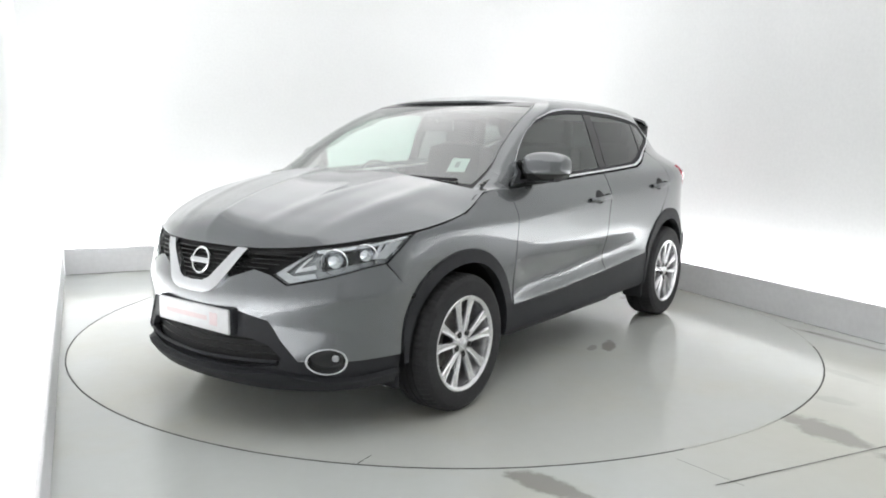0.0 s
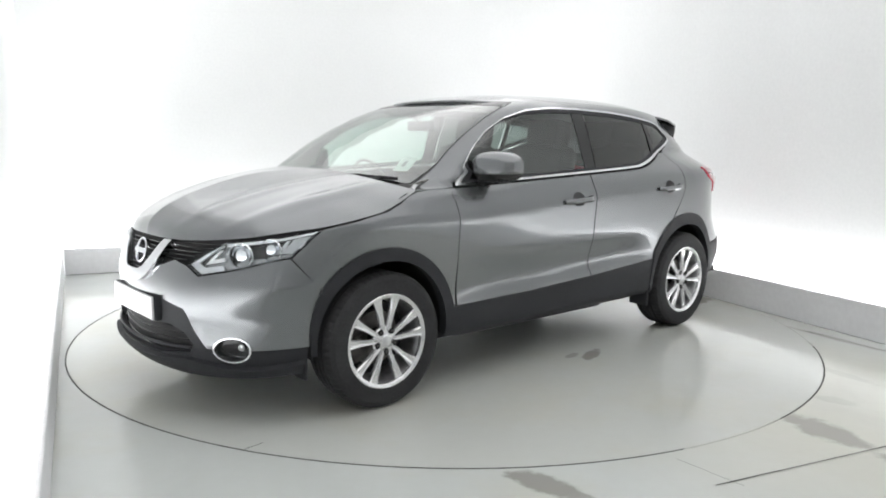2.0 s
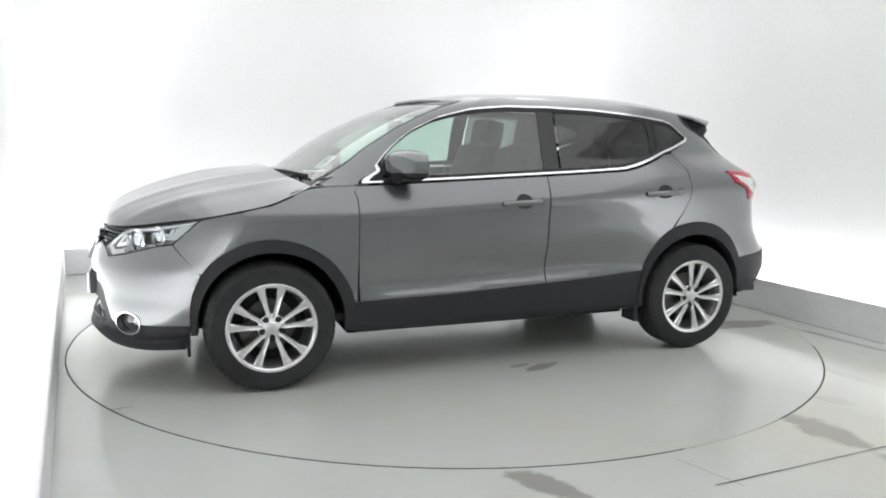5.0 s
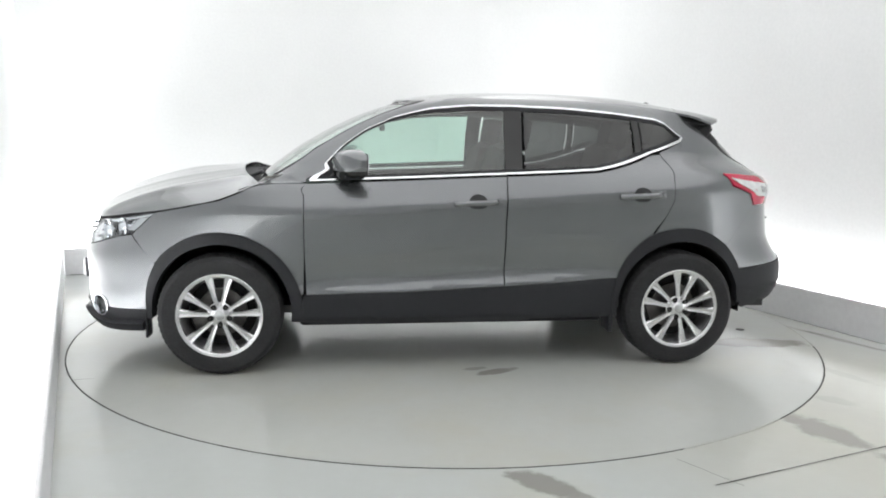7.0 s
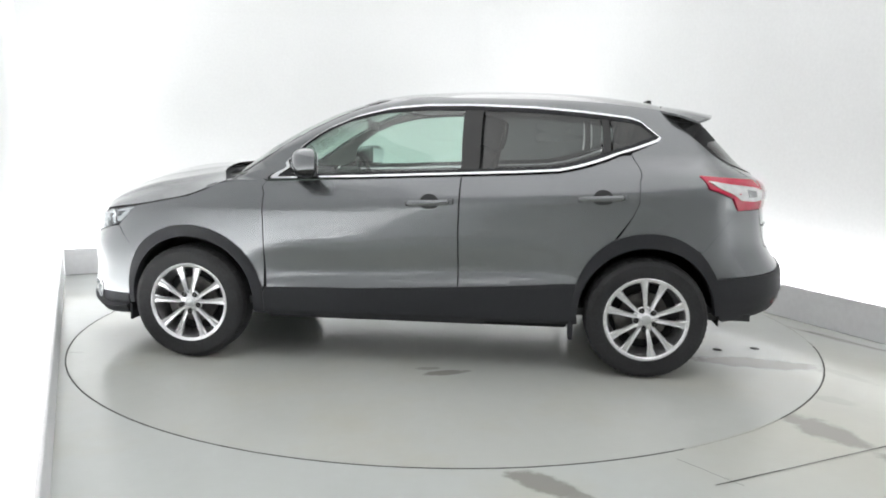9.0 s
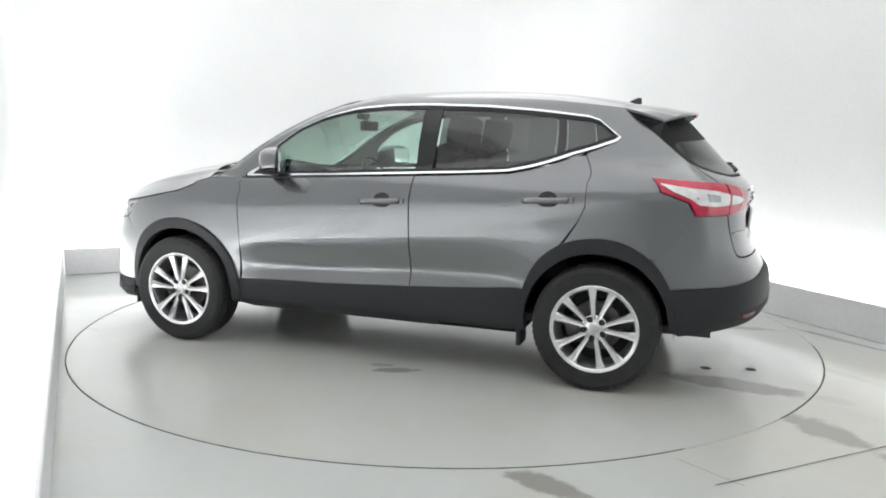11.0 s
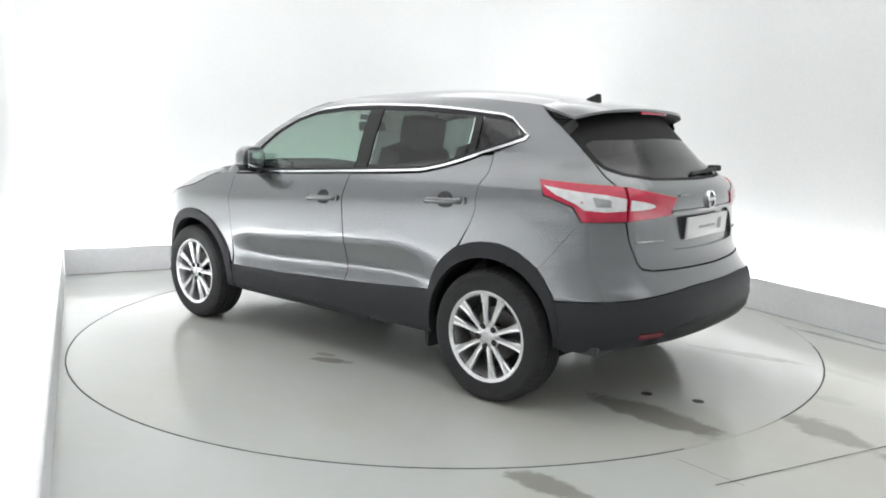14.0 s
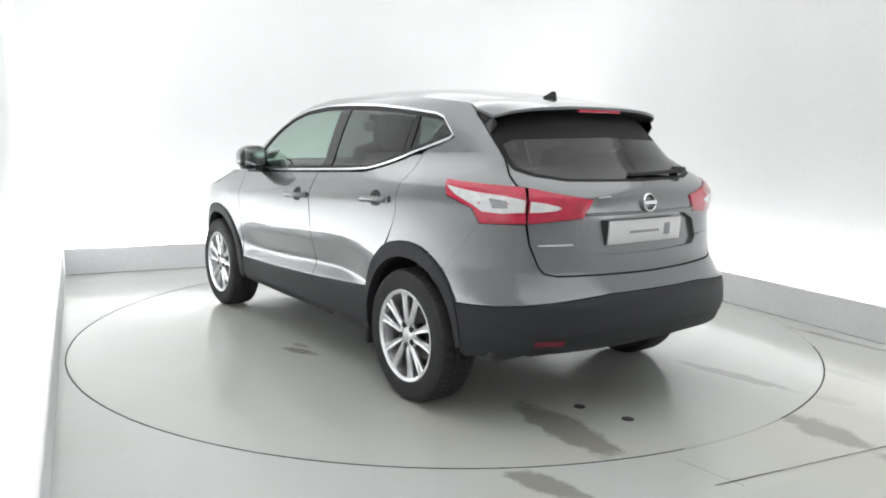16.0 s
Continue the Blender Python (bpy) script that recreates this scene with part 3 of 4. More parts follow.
def arc(cx, cz, r, a0, a1, n=14):
    return [(cx + r * math.cos(radians(a0 + (a1 - a0) * k / n)), cz + r * math.sin(radians(a0 + (a1 - a0) * k / n))) for k in range(n + 1)]


DLO = [(.83, 1.073), (.75, 1.165), (.66, 1.26), (.58, 1.32), (.5, 1.37), (.34, 1.44), (.14, 1.49), (-.09, 1.511), (-.34, 1.513), (-.66, 1.503), (-1.0, 1.475), (-1.21, 1.450),
       (-1.27, 1.43), (-1.39, 1.335), (-1.375, 1.315), (-1.16, 1.243), (-.93, 1.165), (-.82, 1.143), (-.62, 1.131), (-.28, 1.116), (.28, 1.092)]


def arch(cx, a0, a1, n=14, inner=False):
    """A wheel arch's edge: round above, drawn in towards its feet. Angle 0 points to the nose."""
    out = []
    for k in range(n + 1):
        a = a0 + (a1 - a0) * k / n
        if cx > 0:
            r = np.interp(a, [-10, 5, 26, 48, 75, 180, 195], [.392, .398, .424, .448, .455, .452, .452])
            r = r if not inner else np.interp(a, [-10, 10, 60, 120, 195], [.362, .368, .386, .392, .388])
        else:
            r = np.interp(a, [-15, 5, 22, 45, 65, 105, 130, 157, 175, 195], [.405, .412, .425, .455, .472, .474, .458, .42, .40, .395])
            r = r if not inner else np.interp(a, [-15, 60, 120, 195], [.378, .394, .394, .366])
        out.append((cx + float(r) * math.cos(radians(a)), .345 + float(r) * math.sin(radians(a))))
    return out


ROOFLINE = [(.285, 1.533), (.30, 1.538), (.32, 1.5425), (.35, 1.547), (.40, 1.552), (.48, 1.555), (.56, 1.554), (.62, 1.551), (.67, 1.544), (.72, 1.533), (.77, 1.518), (.81, 1.504), (.832, 1.495)]
car = tagged(new("car"), "metallic grey five-door crossover car on the turntable", "car")
PAIR = (("", False), ("", True))

for _, right in PAIR:
    def P(name, pairs, mat, label="", parent=car, **kw):
        return part(name, panel_mesh(name, pairs, mat, mirror=right, **kw), mat, parent, label)

    wing = P("front_wing", side_pts([(1.668, .632)]) + [(.2445, .776), (.260, .837), (.2755, .904)] + side_pts([(1.48, .934), (1.31, .969), (1.20, 1.012), (1.10, 1.052), (1.0, 1.061), (.835, 1.063), (.862, 1.0), (.862, .67), (.868, .45)]
             + arch(1.323, 168, 40)), PAINT, gap=.0012)
    fdoor = P("front_door", side_pts([(.84, 1.062), (.862, 1.0), (.862, .67), (.855, .445), (.3, .455), (-.27, .482), (-.268, .83), (-.28, 1.108), (.28, 1.084)]), PAINT, gap=.0025)
    rdoor = P("rear_door", side_pts([(-.28, 1.108), (-.268, .83), (-.27, .482), (-.6, .50), (-.905, .525)] + arch(-1.323, 24, 66, 6)
              + [(-1.22, .90), (-1.255, .98), (-1.255, 1.10), (-1.225, 1.24), (-1.16, 1.235), (-.93, 1.157), (-.82, 1.135), (-.62, 1.123)]), PAINT, gap=.0025)
    quarter = P("quarter_panel", [(.40, 1.090), (.36, 1.116), (.33, 1.134), (.30, 1.146), (.277, 1.137), (.285, 1.175), (.285, 1.35), (.285, 1.46)] + ROOFLINE + [(.843, 1.385), (.856, 1.25), (.867, 1.16), (.876, 1.114)]
                + side_pts([(-1.575, 1.135)]) + [(.788, 1.063), (.8255, 1.013), (.8364, .9455)] + side_pts([(-1.613, .718)]) + side_pts(arch(-1.323, 124, 68, 8))
                + side_pts([(-1.22, .90), (-1.255, .98), (-1.255, 1.10), (-1.225, 1.25)] + [(x, z) for x, z in DLO[14:12:-1]] + DLO[12:0:-1] + [(.845, 1.066)]), PAINT, gap=.0005)
    dlo = side_pts(DLO)
    P("window_trim", dlo, CHROME, "bright chrome window surround", holes=[shrink(dense(dlo), .0115)], lift=.006, depth=.014)
    P("window_glass", shrink(dense(side_pts([(.83, 1.073), (.75, 1.165), (.66, 1.26), (.58, 1.32), (.5, 1.37), (.34, 1.44), (.14, 1.49), (-.09, 1.511), (-.30, 1.513), (-.285, 1.116), (.28, 1.092)])), .014), DOORGLASS, parent=fdoor, lift=-.004, depth=0)
    P("window_glass", shrink(dense(side_pts([(-.39, 1.513), (-.66, 1.503), (-1.0, 1.475), (-1.05, 1.47), (-1.07, 1.21), (-.93, 1.165), (-.82, 1.143), (-.62, 1.131), (-.37, 1.12)])), .012), PRIVACY, parent=rdoor, lift=-.004, depth=0)
    P("quarter_glass", shrink(dense(side_pts([(-1.09, 1.466), (-1.21, 1.450), (-1.27, 1.43), (-1.39, 1.335), (-1.375, 1.315), (-1.16, 1.243), (-1.105, 1.225)])), .014), PRIVACY, parent=quarter, lift=-.004, depth=0)
    P("pillar_trim", [(.262, 1.11), (.283, 1.18), (.284, 1.4), (.284, 1.51)] + side_pts([(.14, 1.487), (.34, 1.437), (.5, 1.367), (.66, 1.257), (.80, 1.10)]), LINER, "pale cabin trim of the windscreen pillar", lift=-.022, depth=0)
    P("door_pillar", side_pts([(-.285, 1.505), (-.39, 1.505), (-.37, 1.12), (-.270, 1.115)]), GLOSSBLACK, "gloss black pillar cover", lift=-.001, depth=.012)
    P("quarter_pillar", side_pts([(-1.05, 1.465), (-1.09, 1.462), (-1.11, 1.23), (-1.07, 1.215)]), GLOSSBLACK, "gloss black pillar cover", lift=-.001, depth=.012)
    P("sill_trim", side_pts([(.905, .29), (.868, .445), (.3, .455), (-.27, .482), (-.93, .527), (-.925, .29), (-.43, .285), (-.42, .262), (.3, .265), (.82, .27)]), PLASTIC, "black plastic sill cladding", lift=.004, gap=.001)
    for cx, name in ((1.323, "front_arch_trim"), (-1.323, "rear_arch_trim")):
        P(name, side_pts(arch(cx, (-4 if cx > 0 else -7), (187 if cx > 0 else 177), 26) + arch(cx, (187 if cx > 0 else 177), (-4 if cx > 0 else -7), 26, True)), PLASTIC, "black plastic wheel arch cladding", lift=.010, depth=.05)

P = None


def spoke_bm():
    """One of the ten spokes, along +x in the wheel's plane, facing +y."""
    bm = bmesh.new()
    rows = []
    for r, w, y, d in ((.048, .013, .088, .02), (.08, .0135, .092, .024), (.13, .0155, .094, .026), (.18, .020, .096, .026), (.205, .0245, .098, .022), (.217, .031, .100, .016)):
        rows.append([bm.verts.new((r, yy, ww)) for ww, yy in ((-w, y - d), (-w, y - .007), (-w * .72, y), (0, y - .005), (w * .72, y), (w, y - .007), (w, y - d))])
    for a, b in zip(rows, rows[1:]):
        for i in range(6):
            bm.faces.new((a[i], a[i + 1], b[i + 1], b[i]))
    bm.faces.new(rows[0])
    bm.faces.new(rows[-1][::-1])
    bmesh.ops.recalc_face_normals(bm, faces=bm.faces)
    return bm


def tread_bm(R):
    """Tyre with shoulder blocks and grooves."""
    prof = [(.222, -.09), (.235, -.105), (.27, -.112), (.305, -.109), (.326, -.096), (R - .004, -.082), (R, -.07), (R, -.042), (R - .007, -.040), (R - .007, -.034), (R, -.032),
            (R, -.004), (R - .007, -.002), (R - .007, .002), (R, .004), (R, .032), (R - .007, .034), (R - .007, .040), (R, .042), (R, .07), (R - .004, .082),
            (.326, .096), (.305, .109), (.27, .112), (.235, .105), (.222, .09)]
    bm = lathe(prof, 180)
    for v in bm.verts:
        r = math.hypot(v.co.x, v.co.z)
        if r > R - .006 and abs(v.co.y) > .055:
            k = round(math.atan2(v.co.z, v.co.x) / (2 * math.pi) * 180)
            if k % 3 == 0:
                s = (r - .006) / r
                v.co.x *= s
                v.co.z *= s
    return bm


WHEEL_MESHES = dict(
    tyre=finish(tread_bm(TYRE_R), "tyre", RUBBER, angle=25), spoke=finish(spoke_bm(), "spoke", ALLOY),
    rim=finish(lathe([(.226, .098), (.232, .103), (.236, .104), (.232, .107), (.224, .106), (.214, .098), (.211, .085)], 96), "rim", ALLOY),
    barrel=finish(lathe([(.211, .085), (.205, .07), (.196, .03), (.19, -.09), (.19, -.1)], 64), "barrel", BARREL),
    hub=finish(lathe([(.0, .094), (.028, .093), (.034, .088), (.062, .084), (.072, .076), (.072, .06), (0, .06)], 40), "hub", ALLOY),
    cap=finish(lathe([(0, .1), (.02, .0985), (.026, .094), (.026, .085)], 32), "centre_cap", SATIN),
    nut=finish(lathe([(0, .094), (.008, .093), (.010, .082), (.010, .07)], 6), "wheel_nut", STEEL, smooth=False),
    # flat black disc on the hub, painting the shade of a nut hollow
    well=finish(lathe([(0, .0915), (.015, .091), (.0155, .0905)], 20), "nut_recess", BLACK, smooth=False),
    disc=finish(lathe([(.05, .0), (.135, .0), (.137, -.02), (.05, -.02)], 48), "brake_disc", STEEL),
    back=finish(lathe([(0, -.02), (.19, -.03), (.19, -.05), (0, -.05)], 40), "back_plate", BLACK),
)


def wheel(m, parent, turn=0.0):
    w = new("wheel")
    w.parent = parent
    w.matrix_basis = m
    W = WHEEL_MESHES
    part("tyre", W["tyre"], None, w, "black rubber tyre")
    part("rim", W["rim"], None, w, "silver alloy rim")
    part("barrel", W["barrel"], None, w)
    part("hub", W["hub"], None, w)
    part("centre_cap", W["cap"], None, w)
    part("brake_disc", W["disc"], None, w, "dull steel brake disc")
    part("back_plate", W["back"], None, w)
    cal = part("brake_caliper", box((.07, -.03, -.06), (.165, .02, .06), .01), STEEL, w)
    cal.matrix_basis = pose(0, 0, 0, 0, 20, 0)
    for k in range(5):
        a = turn + 90 + 72 * k
        for d in (-14.5, 14.5):
            s = part("spoke", W["spoke"], None, w)
            s.matrix_basis = pose(0, 0, 0, 0, -(a + d), 0)
        for name in ("nut", "well"):
            n = part("wheel_nut" if name == "nut" else "nut_recess", W[name], None, w)
            q = radians(a + 36)
            n.matrix_basis = pose(.055 * math.cos(q), 0 if name == "well" else -.002, .055 * math.sin(q))
    return w


for sx in (1, -1):
    for sy in (1, -1):
        wheel(pose(sx * HUB_X, sy * HUB_Y, HUB_Z + .008, 0, 0, 0 if sy > 0 else 180), car, 0 if sx > 0 else 10)


# ---- wells, dark gap backing and underside ----
def well_bm(cx, sy):
    bm = bmesh.new()
    pts = arc(cx, .345, .40, -6, 186, 28)
    a = [bm.verts.new((x, sy * .84, z)) for x, z in pts]
    b = [bm.verts.new((x, sy * .48, z)) for x, z in pts]
    for i in range(len(pts) - 1):
        bm.faces.new((a[i], a[i + 1], b[i + 1], b[i]))
    bm.faces.new(b)
    bmesh.ops.solidify(bm, geom=bm.faces[:], thickness=.006)
    return bm


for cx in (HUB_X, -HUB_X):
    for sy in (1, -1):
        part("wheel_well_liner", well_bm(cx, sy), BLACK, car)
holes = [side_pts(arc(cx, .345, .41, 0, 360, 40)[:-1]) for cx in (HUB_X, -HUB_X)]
# near-black sheet inside the skin, standing for the shade in the panel gaps
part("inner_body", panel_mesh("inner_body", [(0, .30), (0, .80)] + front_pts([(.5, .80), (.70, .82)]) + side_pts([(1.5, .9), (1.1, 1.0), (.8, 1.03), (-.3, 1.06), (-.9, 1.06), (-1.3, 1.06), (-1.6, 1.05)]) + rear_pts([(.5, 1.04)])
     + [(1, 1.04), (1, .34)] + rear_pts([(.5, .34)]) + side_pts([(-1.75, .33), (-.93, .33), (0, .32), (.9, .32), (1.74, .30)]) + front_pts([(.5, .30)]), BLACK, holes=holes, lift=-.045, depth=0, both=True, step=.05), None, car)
part("underbody", merge(box((-.9, -.74, .235), (.9, .74, .30), .02), box((-2.0, -.46, .33), (-.85, .46, .40), .03), box((.85, -.46, .25), (2.02, .46, .34), .03),
     box((-1.9, -.7, .36), (-1.78, .7, .42), .02), tube([(-.3, .1, .235), (-1.2, .15, .23), (-1.5, .35, .26)], .03)), BLACK, car)
part("exhaust_silencer", tube([(-1.72, .60, .35), (-1.85, .53, .345), (-1.9, .2, .345), (-1.9, -.3, .345)], .045, 12), STEEL, car, "dull steel exhaust silencer")
for sy in (1, -1):
    part("mud_flap", box((1.722, sy * .76 - .05, .20), (1.738, sy * .76 + .05, .33), .005), PLASTIC, car, "black plastic mud flap")
    part("mud_flap", box((-.925, sy * .80 - .07, .20), (-.90, sy * .80 + .07, .36), .006), PLASTIC, car, "black plastic mud flap")

# ---- bonnet, roof, spoiler ----
def ridges(s, t):
    e = math.sin(math.pi * min(1, max(0, t))) ** .5
    return e * (.026 * math.sin(math.pi * s ** 1.7) * math.sin(math.pi * min(1, max(0, t))) ** .6 + .010 * math.exp(-((s - .64 - .10 * t) / .06) ** 2) + .006 * math.exp(-((s - .30 - .18 * t) / .05) ** 2))


on = lambda u, z: tuple(skin(u, z).tolist())
side_edge = [on(at_x(x, z), z) for x, z in ((1.80, .893), (1.645, .914), (1.48, .944), (1.31, .980), (1.20, 1.022), (1.10, 1.062))]
nose_edge = [on(u, z) for u, z in ((0, .836), (.05, .836), (.09, .84), (.145, .856), (.18, .872))] + side_edge[:1]
bonnet_bm = coons(nose_edge, [(1.25, 0, 1.145), (1.238, .3, 1.140), (1.19, .6, 1.106), (1.13, .745, 1.077), side_edge[-1]],
                  [nose_edge[0], (2.128, 0, .890), (2.067, 0, .953), (1.958, 0, 1.009), (1.82, 0, 1.057), (1.62, 0, 1.109), (1.25, 0, 1.145)], side_edge, 64, 56, ridges)
part("bonnet", thicken(bonnet_bm, .0025), PAINT, car)
# black strip behind the bonnet edge, so the shut line reads as shaded
shut_top = [(0, .842), (.09, .846), (.145, .862), (.18, .878)] + side_pts([(1.80, .899), (1.645, .920), (1.48, .950), (1.31, .986), (1.20, 1.028), (1.10, 1.068)])
part("bonnet_seal", panel_mesh("bonnet_seal", shut_top + [(u, z - .034) for u, z in shut_top[::-1]], BLACK, both=True, lift=-.012, depth=0), None, car, "black strip for the shade in the bonnet shut line")
roof_edge = [on(u, z) for u, z in ROOFLINE]
roof_bm = coons([(.325, 0, 1.553), (.314, .25, 1.551), (.270, .44, 1.541), roof_edge[0]], [(-1.42, 0, 1.533), (-1.42, .25, 1.530), (-1.415, .43, 1.517), roof_edge[-1]],
                [(.325, 0, 1.553), (.1, 0, 1.589), (-.12, 0, 1.608), (-.43, 0, 1.618), (-.79, 0, 1.610), (-1.18, 0, 1.576), (-1.42, 0, 1.533)], roof_edge, 34, 60,
                lambda s, t: .012 * math.sin(math.pi * s ** 1.6) * math.sin(math.pi * t) ** .5)
part("roof", thicken(roof_bm, .012), PAINT, car)
part("headlining", coons([(.2, 0, 1.50), (.1, .5, 1.48)], [(-1.5, 0, 1.47), (-1.5, .5, 1.45)], [(.2, 0, 1.50), (-.5, 0, 1.55), (-1.5, 0, 1.47)], [(.1, .5, 1.48), (-.5, .55, 1.52), (-1.5, .5, 1.45)], 10, 20), LINER, car, "pale headlining")


def spoiler_bm():
    top = coons([(-1.425, 0, 1.533), (-1.425, .25, 1.530), (-1.42, .43, 1.517), roof_edge[-1]],
                [(-1.755, 0, 1.484), (-1.745, .22, 1.481), (-1.712, .42, 1.468), (-1.670, .52, 1.453), (-1.605, .578, 1.432)],
                [(-1.425, 0, 1.533), (-1.60, 0, 1.511), (-1.755, 0, 1.484)], [roof_edge[-1], (-1.49, .585, 1.470), (-1.605, .578, 1.432)], 40, 20)
    low = coons([(-1.50, 0, 1.47), (-1.50, .25, 1.465), (-1.49, .43, 1.45), (-1.45, .56, 1.44)],
                [(-1.752, 0, 1.473), (-1.742, .22, 1.469), (-1.705, .42, 1.457), (-1.664, .518, 1.442), (-1.600, .574, 1.421)],
                [(-1.50, 0, 1.47), (-1.62, 0, 1.468), (-1.752, 0, 1.473)], [(-1.45, .56, 1.44), (-1.50, .578, 1.425), (-1.600, .574, 1.421)], 40, 12)
    return thicken(top, .013), low


top, low = spoiler_bm()
spoiler = part("roof_spoiler", top, PAINT, car)
part("spoiler_underside", low, PLASTIC, spoiler)
for sg in (1, -1):
    fin = bmesh.new()
    ring = [fin.verts.new((x, sg * y, z)) for x, y, z in (roof_edge[-1], (-1.602, .576, 1.424), (-1.622, .566, 1.392), on(.8485, 1.34), on(.8445, 1.385))]
    fin.faces.new(ring)
    bmesh.ops.solidify(fin, geom=fin.faces[:], thickness=.008 * sg)
    bmesh.ops.recalc_face_normals(fin, faces=fin.faces)
    part("side_fin", fin, GLOSSBLACK, spoiler, "gloss black fin beside the rear window", smooth=False)
part("brake_light", box((-1.750, -.15, 1.455), (-1.732, .15, 1.470), .003), REDLENS, spoiler, "thin red high brake light")
fin = bmesh.new()
q = [fin.verts.new(c) for c in ((-1.335, -.016, 1.545), (-1.335, .016, 1.545), (-1.425, .013, 1.530), (-1.425, -.013, 1.530), (-1.405, -.004, 1.577), (-1.405, .004, 1.577), (-1.424, -.004, 1.573), (-1.424, .004, 1.573))]
for f in ((0, 1, 5, 4), (1, 2, 7, 5), (2, 3, 6, 7), (3, 0, 4, 6), (4, 5, 7, 6)):
    fin.faces.new([q[i] for i in f])
bmesh.ops.recalc_face_normals(fin, faces=fin.faces)
part("aerial_fin", fin, GLOSSBLACK, car, "small black roof aerial", smooth=False)

E0, E1 = side_edge[-1], on(at_x(.86, 1.066), 1.066)
for sg in (1, -1):
    bm = coons([on(.25, 1.062), (1.095, .785, 1.066), E0], [on(.276, 1.136), on(.30, 1.147), on(.33, 1.135), on(.36, 1.117), on(.40, 1.091), E1],
               [on(.25, 1.062), on(.262, 1.10), on(.276, 1.136)], [E0, on(at_x(1.0, 1.065), 1.065), E1], 24, 14, both=False)
    bmesh.ops.transform(bm, matrix=Matrix.Diagonal((1, sg, 1, 1)), verts=bm.verts)
    bmesh.ops.recalc_face_normals(bm, faces=bm.faces)
    if sum(f.normal.z for f in bm.faces) < 0:
        bmesh.ops.reverse_faces(bm, faces=bm.faces)
    part("wing_top", thicken(bm, .006), PAINT, car)

# ---- screens ----
part("windscreen", panel_mesh("windscreen", [(0, 1.085), (.250, 1.06), (.262, 1.10), (.275, 1.135), (.285, 1.175), (.285, 1.35), (.285, 1.46), (.285, 1.531), (.2, 1.534), (.12, 1.537), (0, 1.54)], CLEAR, both=True, depth=0), None, car)
part("screen_border", panel_mesh("screen_border", [(0, 1.06), (.250, 1.045), (.2625, 1.10), (.2755, 1.135), (.2855, 1.175), (.2855, 1.35), (.2855, 1.46), (.2855, 1.536), (.2, 1.541), (.12, 1.546), (0, 1.55)], GLOSSBLACK,
     holes=[[(-.01, 1.11), (.243, 1.088), (.256, 1.115), (.270, 1.15), (.2805, 1.2), (.281, 1.3), (.281, 1.46), (.276, 1.508), (.2, 1.513), (.12, 1.518), (-.01, 1.522)]], both=True, lift=.0015, depth=.004), None, car, "black border of the windscreen")
part("scuttle", coons([(1.29, 0, 1.112), (1.25, .5, 1.095), (1.20, .74, 1.045)], [(1.10, 0, 1.105), (1.07, .5, 1.090), (.97, .72, 1.055)], [(1.29, 0, 1.112), (1.10, 0, 1.105)], [(1.20, .74, 1.045), (.97, .72, 1.055)], 20, 6), PLASTIC, car, "black plastic scuttle below the windscreen")
for sy, y0, y1 in ((1, .10, .66), (-1, .55, -.05)):
    pts = [(skin(at_front(abs(y), z), z) * (1, 1 if y > 0 else -1, 1) + np.array((.012, 0, .012))).tolist() for y, z in ((y0, 1.10), (y0 + (y1 - y0) * .5, 1.104), (y1, 1.098))]
    part("wiper", merge(tube(pts, .009, 6), tube([pts[0], [pts[0][0] + .07, pts[0][1] - .02, pts[0][2] - .03]], .011, 6)), PLASTIC, car, "black windscreen wiper")

# ---- front ----
LAMP = [(.1095, .73), (.13, .69), (.1675, .72), (.215, .765), (.2425, .78), (.258, .84), (.2735, .905), (.2175, .874), (.1525, .844), (.14, .81)]
INTAKE = [(-.01, .452), (.085, .448), (.110, .425), (.128, .372), (.122, .335), (.07, .305), (-.01, .295)]
bumper = part("front_bumper", panel_mesh("front_bumper", [(0, .562), (0, .640), (.024, .642), (.04, .664), (.052, .702), (.085, .748), (.108, .728), (.13, .687), (.1675, .717), (.215, .762), (.2425, .777)]
     + side_pts([(1.672, .64)] + arch(1.323, 38, 3, 8)) + [(.215, .362), (.18, .36), (.1475, .36), (.125, .45), (.11, .53), (.07, .562)], PAINT, both=True, gap=.0012,
     holes=[[(.18 + .0232 * math.cos(a), .363 + .0585 * math.sin(a)) for a in (2 * math.pi * k / 28 for k in range(28))]]), None, car)
part("lower_bumper", panel_mesh("lower_bumper", [(0, .225), (0, .562), (.07, .562), (.11, .53), (.125, .45), (.1475, .36), (.215, .36)] + side_pts([(1.72, .362), (1.725, .25)]) + front_pts([(.62, .235), (.4, .225)]), PLASTIC,
     holes=[INTAKE, [(.18 + .0232 * math.cos(a), .363 + .0585 * math.sin(a)) for a in (2 * math.pi * k / 28 for k in range(28))]], both=True, lift=-.006, depth=.03), None, car, "black plastic lower bumper")
part("front_lip", panel_mesh("front_lip", [(0, .235), (0, .285), (.07, .29), (.12, .31), (.17, .285), (.215, .28)] + side_pts([(1.74, .30), (1.74, .25)]) + front_pts([(.62, .235), (.4, .23)]), PLASTIC, both=True, lift=.022, depth=.05), None, car, "black plastic front lip")
low_grille = part("lower_grille", panel_mesh("lower_grille", [(0, .235), (.09, .24), (.14, .28), (.14, .46), (0, .47)], BLACK, both=True, lift=-.05, depth=0), None, car, "black lower grille")
